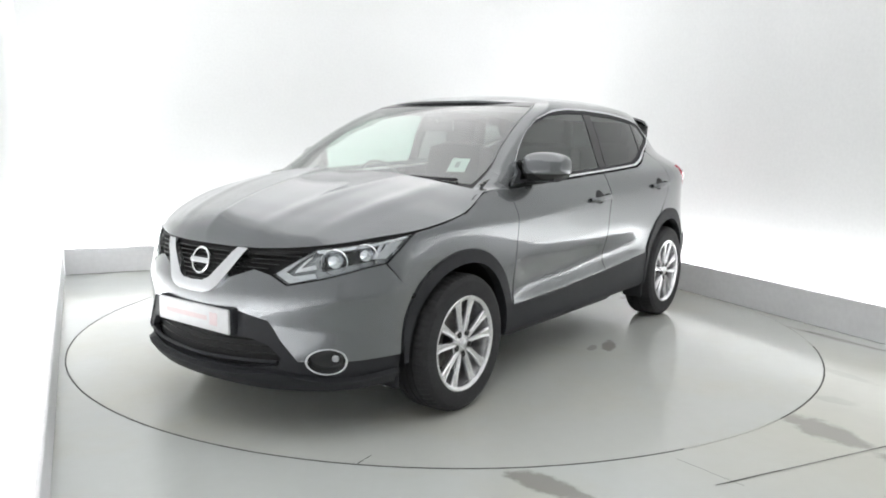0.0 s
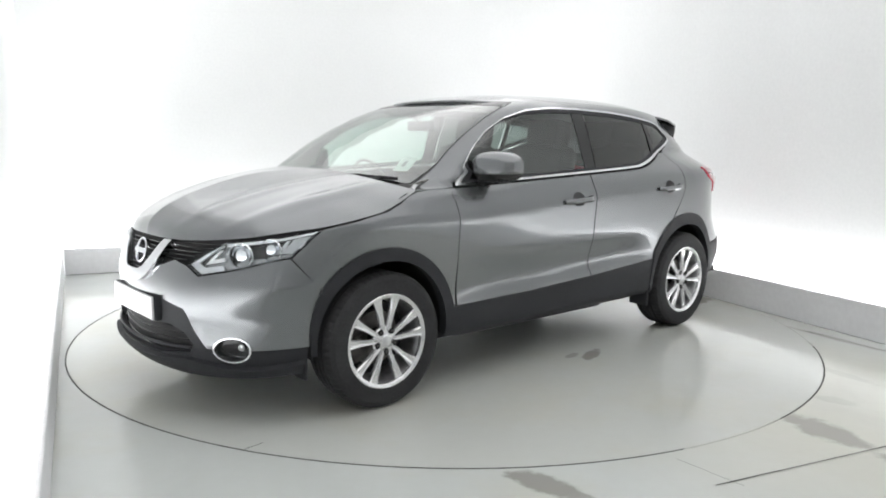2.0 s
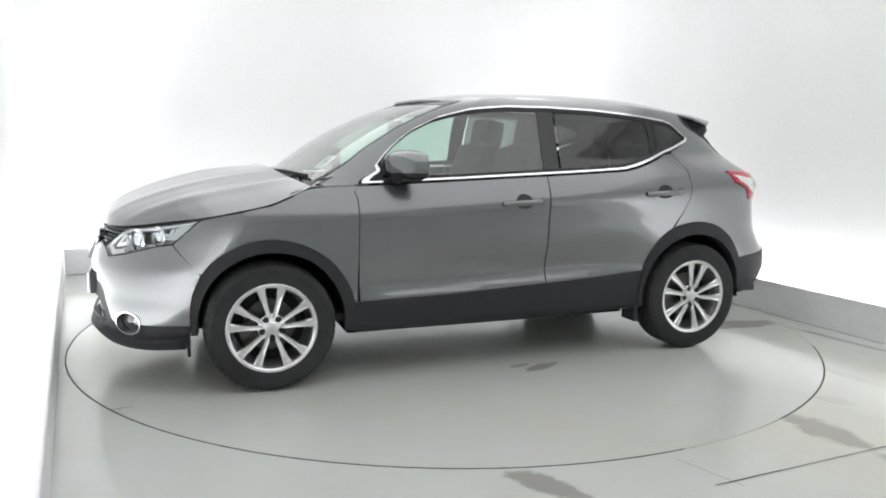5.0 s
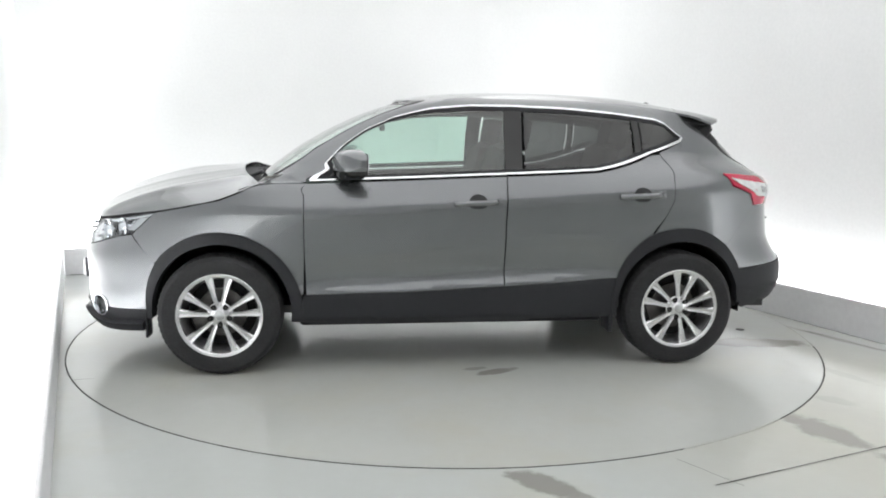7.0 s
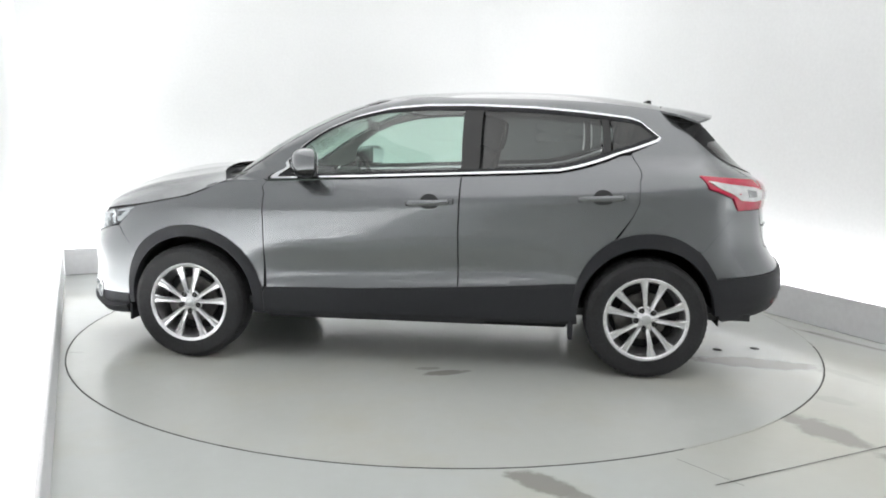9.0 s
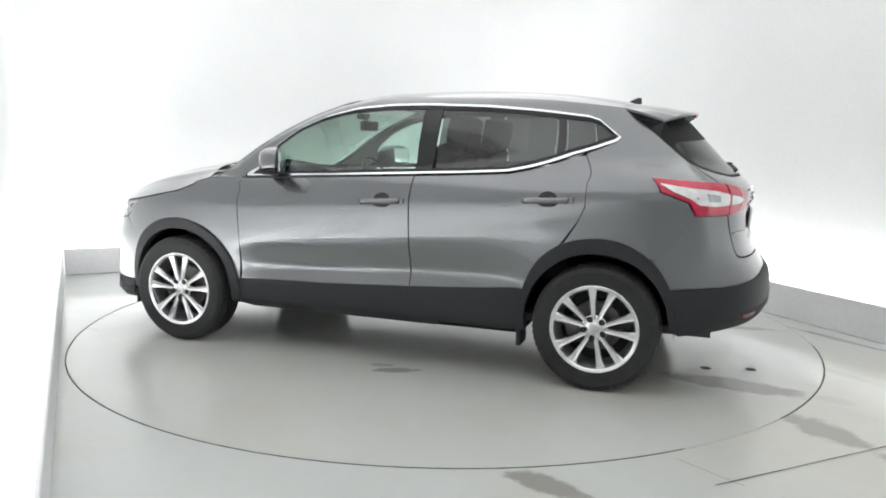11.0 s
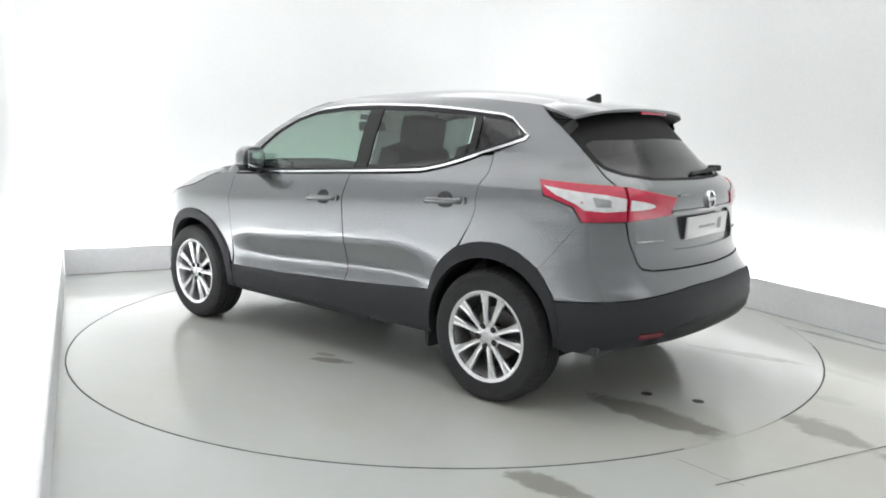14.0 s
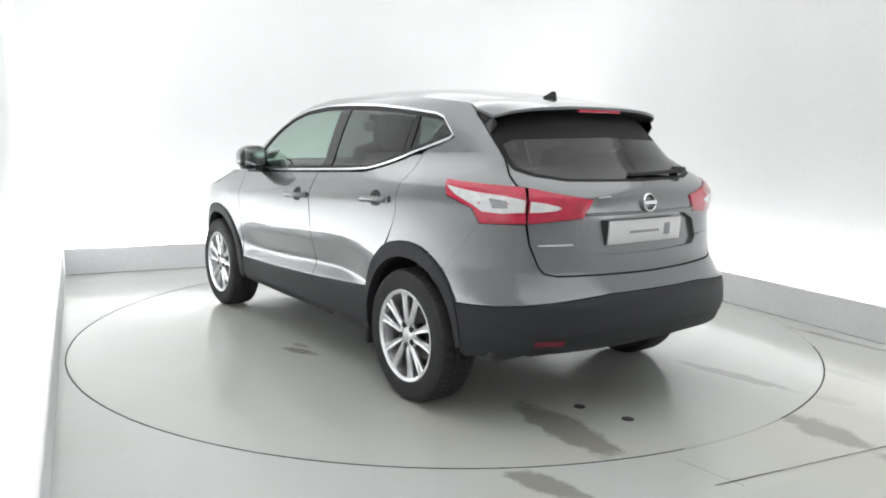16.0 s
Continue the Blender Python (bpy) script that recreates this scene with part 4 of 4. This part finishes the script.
for z, back, r, mat in ((.352, .012, .008, PLASTIC), (.33, .045, .003, GLOSSBLACK), (.38, .045, .003, GLOSSBLACK), (.41, .045, .003, GLOSSBLACK), (.435, .045, .003, GLOSSBLACK)):
    pts = [(skin(u, z - .02 * (1 - u / .12)) - np.array((back, 0, 0))) for u in np.linspace(0, .122, 14)]
    pts = [p * (1, -1, 1) for p in pts[:0:-1]] + pts
    part("grille_bar", tube([p.tolist() for p in pts], r, 6), mat, low_grille)
upper = part("upper_grille", panel_mesh("upper_grille", [(0, .63), (.024, .634), (.04, .658), (.052, .70), (.085, .748), (.108, .73), (.14, .81), (.147, .843), (.085, .828), (0, .824)], BLACK, both=True, lift=-.03, depth=.0), None, car, "black mesh upper grille")
for k in range(10):
    z = .655 + .019 * k
    lim = float(np.interp(z, [.64, .70, .748, .81, .845], [.03, .05, .10, .138, .146]))
    pts = [(skin(u, z) - np.array((.016, 0, 0))) for u in np.linspace(0, lim, 14)]
    pts = [p * (1, -1, 1) for p in pts[:0:-1]] + pts
    part("grille_bar", tube([p.tolist() for p in pts], .0035, 5), GLOSSBLACK, upper)
part("grille_surround", panel_mesh("grille_surround", [(0, .624), (.022, .626), (.034, .638), (.042, .660), (.072, .827), (.057, .827), (.0265, .69), (.017, .672), (0, .669)], CHROME, both=True, lift=.018, depth=.04), None, car, "chrome V-shaped grille surround")


def badge(m, parent, r):
    ring = lathe([(r * .80, .0), (r * .84, .010), (r * .92, .012), (r, .008), (r, -.004), (r * .8, -.004)], 48)
    e = part("emblem", merge(ring, box((-r * 1.05, -.002, -r * .2), (r * 1.05, .014, r * .2), .003)), CHROME, parent, "round chrome emblem with a bar across")
    e.matrix_basis = m


badge(pose(2.165, 0, .755, 0, 0, -90) @ pose(0, 0, 0, 14), car, .064)
front_plate = part("number_plate", box((-.26, -.006, -.055), (.26, .006, .055), .003), PLATEWHITE, car, "plain white plate with faded print")
front_plate.matrix_basis = pose(2.222, 0, .512, 0, 0, -90)
part("plate_holder", box((2.17, -.267, .452), (2.214, .267, .570), .006), PLASTIC, car)
for lo, hi, mat, name in (((-.20, -.0075, -.012), (.11, -.0065, .010), PRINTRED, "print_bar"), ((.13, -.0075, -.028), (.185, -.0065, .03), PRINTRED, "print_block")):
    b = part(name, box(*[(-lo[0], -hi[1], lo[2]), (-hi[0], -lo[1], hi[2])]), mat, front_plate, smooth=False)
for right in (False, True):
    sg = -1 if right else 1

    def P(name, poly, mat, label="", parent=car, **kw):
        return part(name, panel_mesh(name, poly, mat, mirror=right, **kw), None, parent, label)

    def at(u, z, off=0.0):
        p = skin(u, z) + skin_normal(np.array(u), np.array(z)) * off
        return Vector((p[0], sg * p[1], p[2]))

    # headlamp
    lamp = P("headlamp", LAMP, LENS, "clear headlamp with bright reflectors and black bezel", depth=.0, gap=.002, lift=.002)
    P("lamp_housing", LAMP, LAMPGREY, parent=lamp, lift=-.040, depth=-.038, gap=.003)
    P("running_light", [(.1125, .735), (.131, .70), (.160, .723), (.157, .742), (.134, .728), (.124, .745), (.150, .832), (.141, .815)], SATIN, "pale light strip", parent=lamp, lift=-.012, depth=.01)
    for u, z, r in ((.176, .797, .058), (.2125, .822, .052)):
        b = lathe([(r, .02), (r * .92, .024), (r * .9, .0), (r * .62, -.02), (r * .6, .005), (r * .45, .02), (0, .028)], 32)
        o = part("projector", b, CHROME, lamp, "bright round reflector")
        d = Vector((.80, sg * .60, 0)).normalized()
        o.matrix_basis = Matrix.Translation(at(u, z, -.032)) @ d.to_track_quat("Y", "Z").to_matrix().to_4x4()
    P("lamp_brow", [(.150, .838), (.2175, .868), (.268, .897), (.262, .882), (.215, .853), (.156, .826)], CHROME, "bright upper strip", parent=lamp, lift=-.010, depth=.006)
    P("lamp_bezel", [(.164, .752), (.20, .778), (.240, .80), (.250, .865), (.215, .850), (.165, .828), (.157, .80)], GLOSSBLACK, parent=lamp, lift=-.036, depth=.004)
    P("chevron", [(.1335, .742), (.158, .760), (.156, .778), (.1405, .764), (.150, .812), (.1455, .806)], WHITELENS, "inner light chevron", parent=lamp, lift=-.014, depth=.01)
    for k in range(4):
        u0 = .222 + .009 * k
        P("reflector_facet", [(u0, .802 + .006 * k), (u0 + .006, .806 + .006 * k), (u0 + .011, .862 + .005 * k), (u0 + .005, .860 + .005 * k)], CHROME, parent=lamp, lift=-.026 + .003 * (k % 2), depth=.006)
    P("lamp_fin", [(.222, .80), (.2435, .80), (.262, .875), (.2435, .872)], SATIN, parent=lamp, lift=-.018, depth=.01)
    # fog lamp
    el = lambda a, b: [(.18 + a * math.cos(w), .363 + b * math.sin(w)) for w in (2 * math.pi * k / 32 for k in range(32))]
    fog = P("fog_lamp", el(.0243, .0585), CHROME, "fog lamp in a chrome ring", holes=[el(.0219, .0530)], lift=.006, depth=.03)
    P("fog_recess", el(.022, .054), GLOSSBLACK, parent=fog, lift=-.03, depth=-.03)
    fog_lens = part("fog_lens", lathe([(.017, 0), (.015, .005), (0, .008)], 24), LAMPGREY, fog)
    fog_lens.matrix_basis = Matrix.Translation(at(.190, .372, -.022)) @ Vector((.85, sg * .5, 0)).to_track_quat("Y", "Z").to_matrix().to_4x4()
    # tail lamp, outer and inner half
    tip = side_pts([(-1.575, 1.133)])
    tail = P("tail_lamp", tip + [(.876, 1.111), (.8845, 1.106), (.8865, .951), (.8375, .947), (.8275, 1.015), (.79, 1.065)], REDLENS, "red and clear wrap-around tail lamp", lift=.006, depth=.02, crown=.006, gap=.001)
    P("clear_strip", side_pts([(-1.615, 1.104)]) + [(.835, 1.082), (.862, 1.070), (.8838, 1.052), (.8842, 1.002), (.862, .997), (.840, 1.004), (.829, 1.032), (.806, 1.066)], WHITELENS, "clear strip", parent=tail, lift=.0135, depth=.006)
    P("reversing_bulb", [(.848, 1.058), (.866, 1.050), (.868, 1.02), (.852, 1.02)], LAMPGREY, parent=tail, lift=.0155, depth=.004)
    tail2 = P("tail_lamp", [(.8875, 1.105), (.945, 1.052), (.9378, .972), (.888, .951)], REDLENS, "red inner tail lamp on the tailgate", lift=.006, depth=.02, crown=.006)
    P("clear_strip", [(.889, 1.048), (.903, 1.040), (.914, 1.028), (.917, 1.018), (.912, 1.008), (.900, 1.003), (.889, 1.002)], WHITELENS, "clear strip", parent=tail2, lift=.0135, depth=.006)
    P("reflector", [(.880, .445), (.9075, .447), (.9075, .42), (.880, .418)], REDDARK, "small red reflector", lift=.009, depth=.004)
    # door handles
    for x, z in ((-.105, .962), (-1.06, 1.005)):
        y = float(skin(at_x(x, z), z)[1])
        # flat dark patch painting the shade in the hollow and below the handle
        cup = rounded([(x + .055, z), (x + .037, z + .036), (x - .0, z + .048), (x - .037, z + .034), (x - .056, z), (x - .04, z - .026), (x, z - .034), (x + .042, z - .026)], 4)
        c = P("handle_cup", side_pts(cup), TRIM, "dark hollow behind the handle", parent=[o for o in car.children if o.name.startswith("front_door" if x > -.5 else "rear_door")][1 if right else 0], lift=.0015, depth=.002)
        pts = [(x + dx, sg * (y + dy), z + dz) for dx, dy, dz in ((.128, .004, -.006), (.11, .022, -.004), (.06, .034, 0), (-.02, .037, .003), (-.07, .034, .005), (-.098, .022, .006), (-.105, .004, .006))]
        part("door_handle", tube(smooth_curve3(pts, 20).tolist(), .013, 10, flat=1.25), PAINT, c.parent, "body-coloured pull handle")
        part("key_plate", box((x - .135, min(sg * (y - .004), sg * (y + .012)), z - .010), (x - .108, max(sg * (y - .004), sg * (y + .012)), z + .026), .005), PAINT, c.parent)
    # mirror
    mir = tagged(new("door_mirror"), "body-coloured door mirror with a black foot")
    mir.parent = car
    def mirror_bm(scale, z0, z1, front):
        bm = bmesh.new()
        bmesh.ops.create_uvsphere(bm, u_segments=28, v_segments=18, radius=1)
        for v in bm.verts:
            x, y, z = v.co
            e = lambda q, k: math.copysign(abs(q) ** k, q)
            v.co = (.085 * e(x, .75) if x > 0 else .04 * e(x, .3), .105 * e(y, .62), .076 * e(z, .7) * (1 - .18 * (y > 0) * y))
            v.co.x -= .38 * v.co.y
        return bm
    shell = part("mirror_shell", mirror_bm(1, 0, 1, 0), PAINT, mir)
    shell.matrix_basis = Matrix.Translation((.59, sg * .90, 1.172)) @ Matrix.Diagonal((1.1, 1.1 * sg, 1.08, 1))
    lowbm = mirror_bm(1, 0, 1, 0)
    bmesh.ops.bisect_plane(lowbm, geom=lowbm.verts[:] + lowbm.edges[:] + lowbm.faces[:], plane_co=(0, 0, -.034), plane_no=(0, 0, 1), clear_outer=True)
    part("mirror_lower", lowbm, GLOSSBLACK, mir, "black lower half").matrix_basis = Matrix.Translation((.59, sg * .90, 1.172)) @ Matrix.Diagonal((1.13, 1.13 * sg, 1.11, 1))
    part("mirror_glass", box((-.006, -.085, -.056), (.0, .085, .056), .004), CHROME, mir, "silvered mirror glass").matrix_basis = pose(.541, sg * .897, 1.174, 0, 0, 20 * sg)
    part("mirror_base", merge(box((.555, min(sg * .83, sg * .97), 1.092), (.635, max(sg * .83, sg * .97), 1.118), .01), tube([(.66, sg * .77, 1.098), (.63, sg * .82, 1.09), (.60, sg * .87, 1.105)], .026, 10, flat=.7)), PLASTIC, mir, "black plastic mirror foot")
    part("indicator", box((.635, min(sg * .82, sg * .96), 1.168), (.652, max(sg * .82, sg * .96), 1.178), .004), WHITELENS, mir).matrix_basis = pose(0, 0, 0)
    P("mirror_sail", side_pts([(.80, 1.09), (.70, 1.20), (.63, 1.21), (.60, 1.10)]), GLOSSBLACK, parent=mir, lift=-.001, depth=.01)
    # black seal between chrome and glass
    seal = shrink(dense(side_pts(DLO)), .014)
    P("window_seal", seal, PLASTIC, holes=[shrink(seal, .016)], lift=.0005, depth=.012)

# ---- tail ----
tailgate = part("tailgate", panel_mesh("tailgate", [(1, .712), (.96, .715), (.91, .721), (.9, .732), (.8955, .76), (.8885, .86), (.8875, .949), (.9378, .970), (.9455, 1.052), (.886, 1.108), (.879, 1.110), (.869, 1.16), (.8625, 1.215), (.872, 1.182), (.892, 1.156), (.925, 1.134), (1, 1.127)], PAINT,
     holes=[[(1.01, .972), (.952, .968), (.938, .93), (.9335, .84), (.94, .805), (.96, .80), (1.01, .795)]], both=True, gap=.0015), None, car)
part("plate_recess", panel_mesh("plate_recess", [(1, .972), (.952, .968), (.938, .93), (.9335, .84), (.94, .805), (.96, .80), (1, .795)], PAINT, both=True, lift=-.020, depth=-.019), None, tailgate)
part("rear_window", panel_mesh("rear_window", [(1, 1.127), (.925, 1.134), (.892, 1.156), (.872, 1.182), (.8625, 1.215), (.857, 1.25), (.8445, 1.385), (.838, 1.44), (1, 1.47)], REARGLASS, both=True, depth=0, gap=.0), None, tailgate)
# black border; its deep upper band paints in the spoiler's dark reflection
part("rear_window_border", panel_mesh("rear_window_border", [(1, 1.127), (.925, 1.134), (.892, 1.156), (.872, 1.182), (.8625, 1.215), (.857, 1.25), (.8445, 1.385), (.838, 1.44), (1, 1.47)], BLACK, both=True, depth=.004, lift=.001,
     holes=[[(1.01, 1.137), (.928, 1.144), (.896, 1.166), (.875, 1.195), (.866, 1.25), (.864, 1.295), (.880, 1.318), (1.01, 1.335)]]), None, tailgate)
rear_plate = part("number_plate", box((-.26, -.006, -.055), (.26, .006, .055), .003), PLATEWHITE, tailgate, "plain white plate with faded print")
rear_plate.matrix_basis = pose(-2.068, 0, .897, 0, 0, 90) @ pose(0, 0, 0, -4)
for lo, hi, mat, name in (((-.12, -.0075, -.008), (.09, -.0065, .004), PRINTGREY, "print_bar"), ((.13, -.0075, -.028), (.175, -.0065, .03), PRINTGREY, "print_block")):
    part(name, box((-hi[0], .0065, lo[2]), (-lo[0], .0075, hi[2])), mat, rear_plate, smooth=False)
badge(pose(-2.078, 0, 1.03, 0, 0, 90) @ pose(0, 0, 0, 8), tailgate, .045)
part("plate_lip", tube([(skin(u, .985) * (1, s, 1) + np.array((-.006, 0, 0))).tolist() for s, us in ((-1, np.linspace(.94, 1, 8)), (1, np.linspace(.99, .94, 7))) for u in us], .006, 8), PAINT, tailgate)
for u0, u1, z in ((.8955, .927, .853), (.949, .961, 1.062), (-.910, -.928, .85)):
    s = 1 if u0 > 0 else -1
    pts = [(skin(abs(u), z) * (1, s, 1) + np.array((-.004, 0, 0))).tolist() for u in np.linspace(u0, u1, 6)]
    part("badge_bar", tube(pts, .0065, 6, flat=.8), LAMPGREY, tailgate, "small bright name badge")
wz = [(-1.955, -.395, 1.172), (-1.975, -.2, 1.165), (-1.985, .04, 1.158)]
part("rear_wiper", merge(tube(wz, .010, 6), box((wz[0][0] - .015, wz[0][1] - .03, wz[0][2] - .015), (wz[0][0] + .05, wz[0][1] + .02, wz[0][2] + .018), .008)), PLASTIC, tailgate, "black rear wiper")
rear_arch = side_pts(arch(-1.323, 126, 146, 5))
part("rear_bumper", panel_mesh("rear_bumper", [(1, .635), (1, .706), (.96, .709), (.91, .715), (.8985, .726), (.894, .76), (.887, .86), (.8855, .946), (.8364, .9455)] + side_pts([(-1.613, .718)]) + rear_arch
     + [(.786, .575), (.8625, .60), (.9525, .635)], PAINT, both=True, gap=.0005), None, car)
part("rear_lower_bumper", panel_mesh("rear_lower_bumper", [(1, .63), (.9525, .63), (.8625, .595), (.786, .57)] + side_pts(arch(-1.323, 148, 180, 5)) + side_pts([(-1.74, .33)]) + [(.87, .372), (.95, .398), (1, .405)], PLASTIC, both=True, lift=.005, depth=.05), None, car, "black plastic lower bumper")
part("bumper_lip", panel_mesh("bumper_lip", [(1, .492), (.95, .485), (.925, .462), (.905, .418), (.89, .39), (.92, .388), (.95, .399), (1, .407)], PLASTIC, both=True, lift=.006, crown=.016, depth=.03), None, car, "raised lower lip of the black bumper")
part("rear_valance", panel_mesh("rear_valance", [(1, .42), (.95, .41), (.87, .385)] + side_pts([(-1.86, .37), (-1.88, .335)]) + [(1, .345)], PLASTIC, both=True, lift=-.03, depth=.0), None, car, "dark valance under the bumper")

# ---- cabin ----
def seat(x, y, name="front_seat"):
    s = new(name)
    s.parent = car
    def pad(lo, hi, m):
        bm = box(lo, hi)
        bmesh.ops.subdivide_edges(bm, edges=bm.edges, cuts=2, use_grid_fill=True)
        for _ in range(2):
            bmesh.ops.smooth_vert(bm, verts=bm.verts, factor=.5, use_axis_x=True, use_axis_y=True, use_axis_z=True)
        bmesh.ops.transform(bm, matrix=m, verts=bm.verts)
        return bm
    part("seat_cushion", pad((-.28, -.28, -.10), (.28, .28, .10), pose(x, y, .62)), FABRIC, s)
    part("backrest", pad((-.10, -.28, -.02), (.10, .28, .66), pose(x - .24, y, .66, 0, -14, 0)), FABRIC, s, "dark cloth backrest")
    part("headrest", pad((-.08, -.15, .0), (.08, .15, .22), pose(x - .42, y, 1.24, 0, -10, 0)), FABRIC, s)
    for d in (-.05, .05):
        part("headrest_post", tube([(x - .395, y + d, 1.18), (x - .42, y + d, 1.30)], .007, 6), SATIN, s)


for y in (.36, -.36):
    seat(.02, y)
seat(-.88, .38, "rear_seat")
seat(-.88, -.38, "rear_seat")
part("dashboard", merge(box((.66, -.72, .80), (1.12, .72, 1.045), .05), box((.60, -.60, .86), (.72, -.20, 1.10), .04)), TRIM, car)
part("cabin_floor", box((-1.9, -.80, .33), (1.0, .80, .37)), TRIM, car, smooth=False)
part("parcel_shelf", box((-1.85, -.60, .98), (-1.22, .60, 1.0), .008), TRIM, car)
ringw = lathe([(.175, 0), (.185, .012), (.195, 0), (.185, -.012), (.175, 0)], 40)
sw = part("steering_wheel", merge(ringw, box((-.05, -.02, -.06), (.05, .03, .05), .015), box((-.18, -.01, -.015), (.18, .01, .015), .005)), TRIM, car)
sw.matrix_basis = pose(.50, -.36, 1.0, 0, 0, 90) @ pose(0, 0, 0, 25)
part("inner_mirror", merge(box((.38, -.12, 1.36), (.41, .12, 1.425), .01), tube([(.40, 0, 1.41), (.45, 0, 1.455)], .012, 6), box((.41, -.05, 1.44), (.47, .05, 1.48), .012)), TRIM, car)
mark = box((-.018, -.022, .0012), (.006, .024, .0022))
stick = part("screen_sticker", box((-.05, -.058, -.001), (.05, .058, .001)), PAPER, car, "small white sticker inside the windscreen", smooth=False)
pu, pz = at_front(.585, 1.185), 1.185
pn = Vector(skin_normal(np.array(pu), np.array(pz)).tolist())
stick.matrix_basis = Matrix.Translation(Vector((skin(pu, pz)).tolist()) - pn * .006) @ pn.to_track_quat("Z", "Y").to_matrix().to_4x4()
part("print_bar", mark, PRINTGREY, stick, smooth=False)


def motions():
    rows, deck = [], []
    for t, a in TURN:
        deck.append((t, pose(0, 0, 0, 0, 0, a)))
        rows.append((t, pose(0, 0, 0, 0, 0, a) @ pose(*CAR_ON_TABLE, 0)))
    walk(table, deck)
    walk(car, rows)


motions()
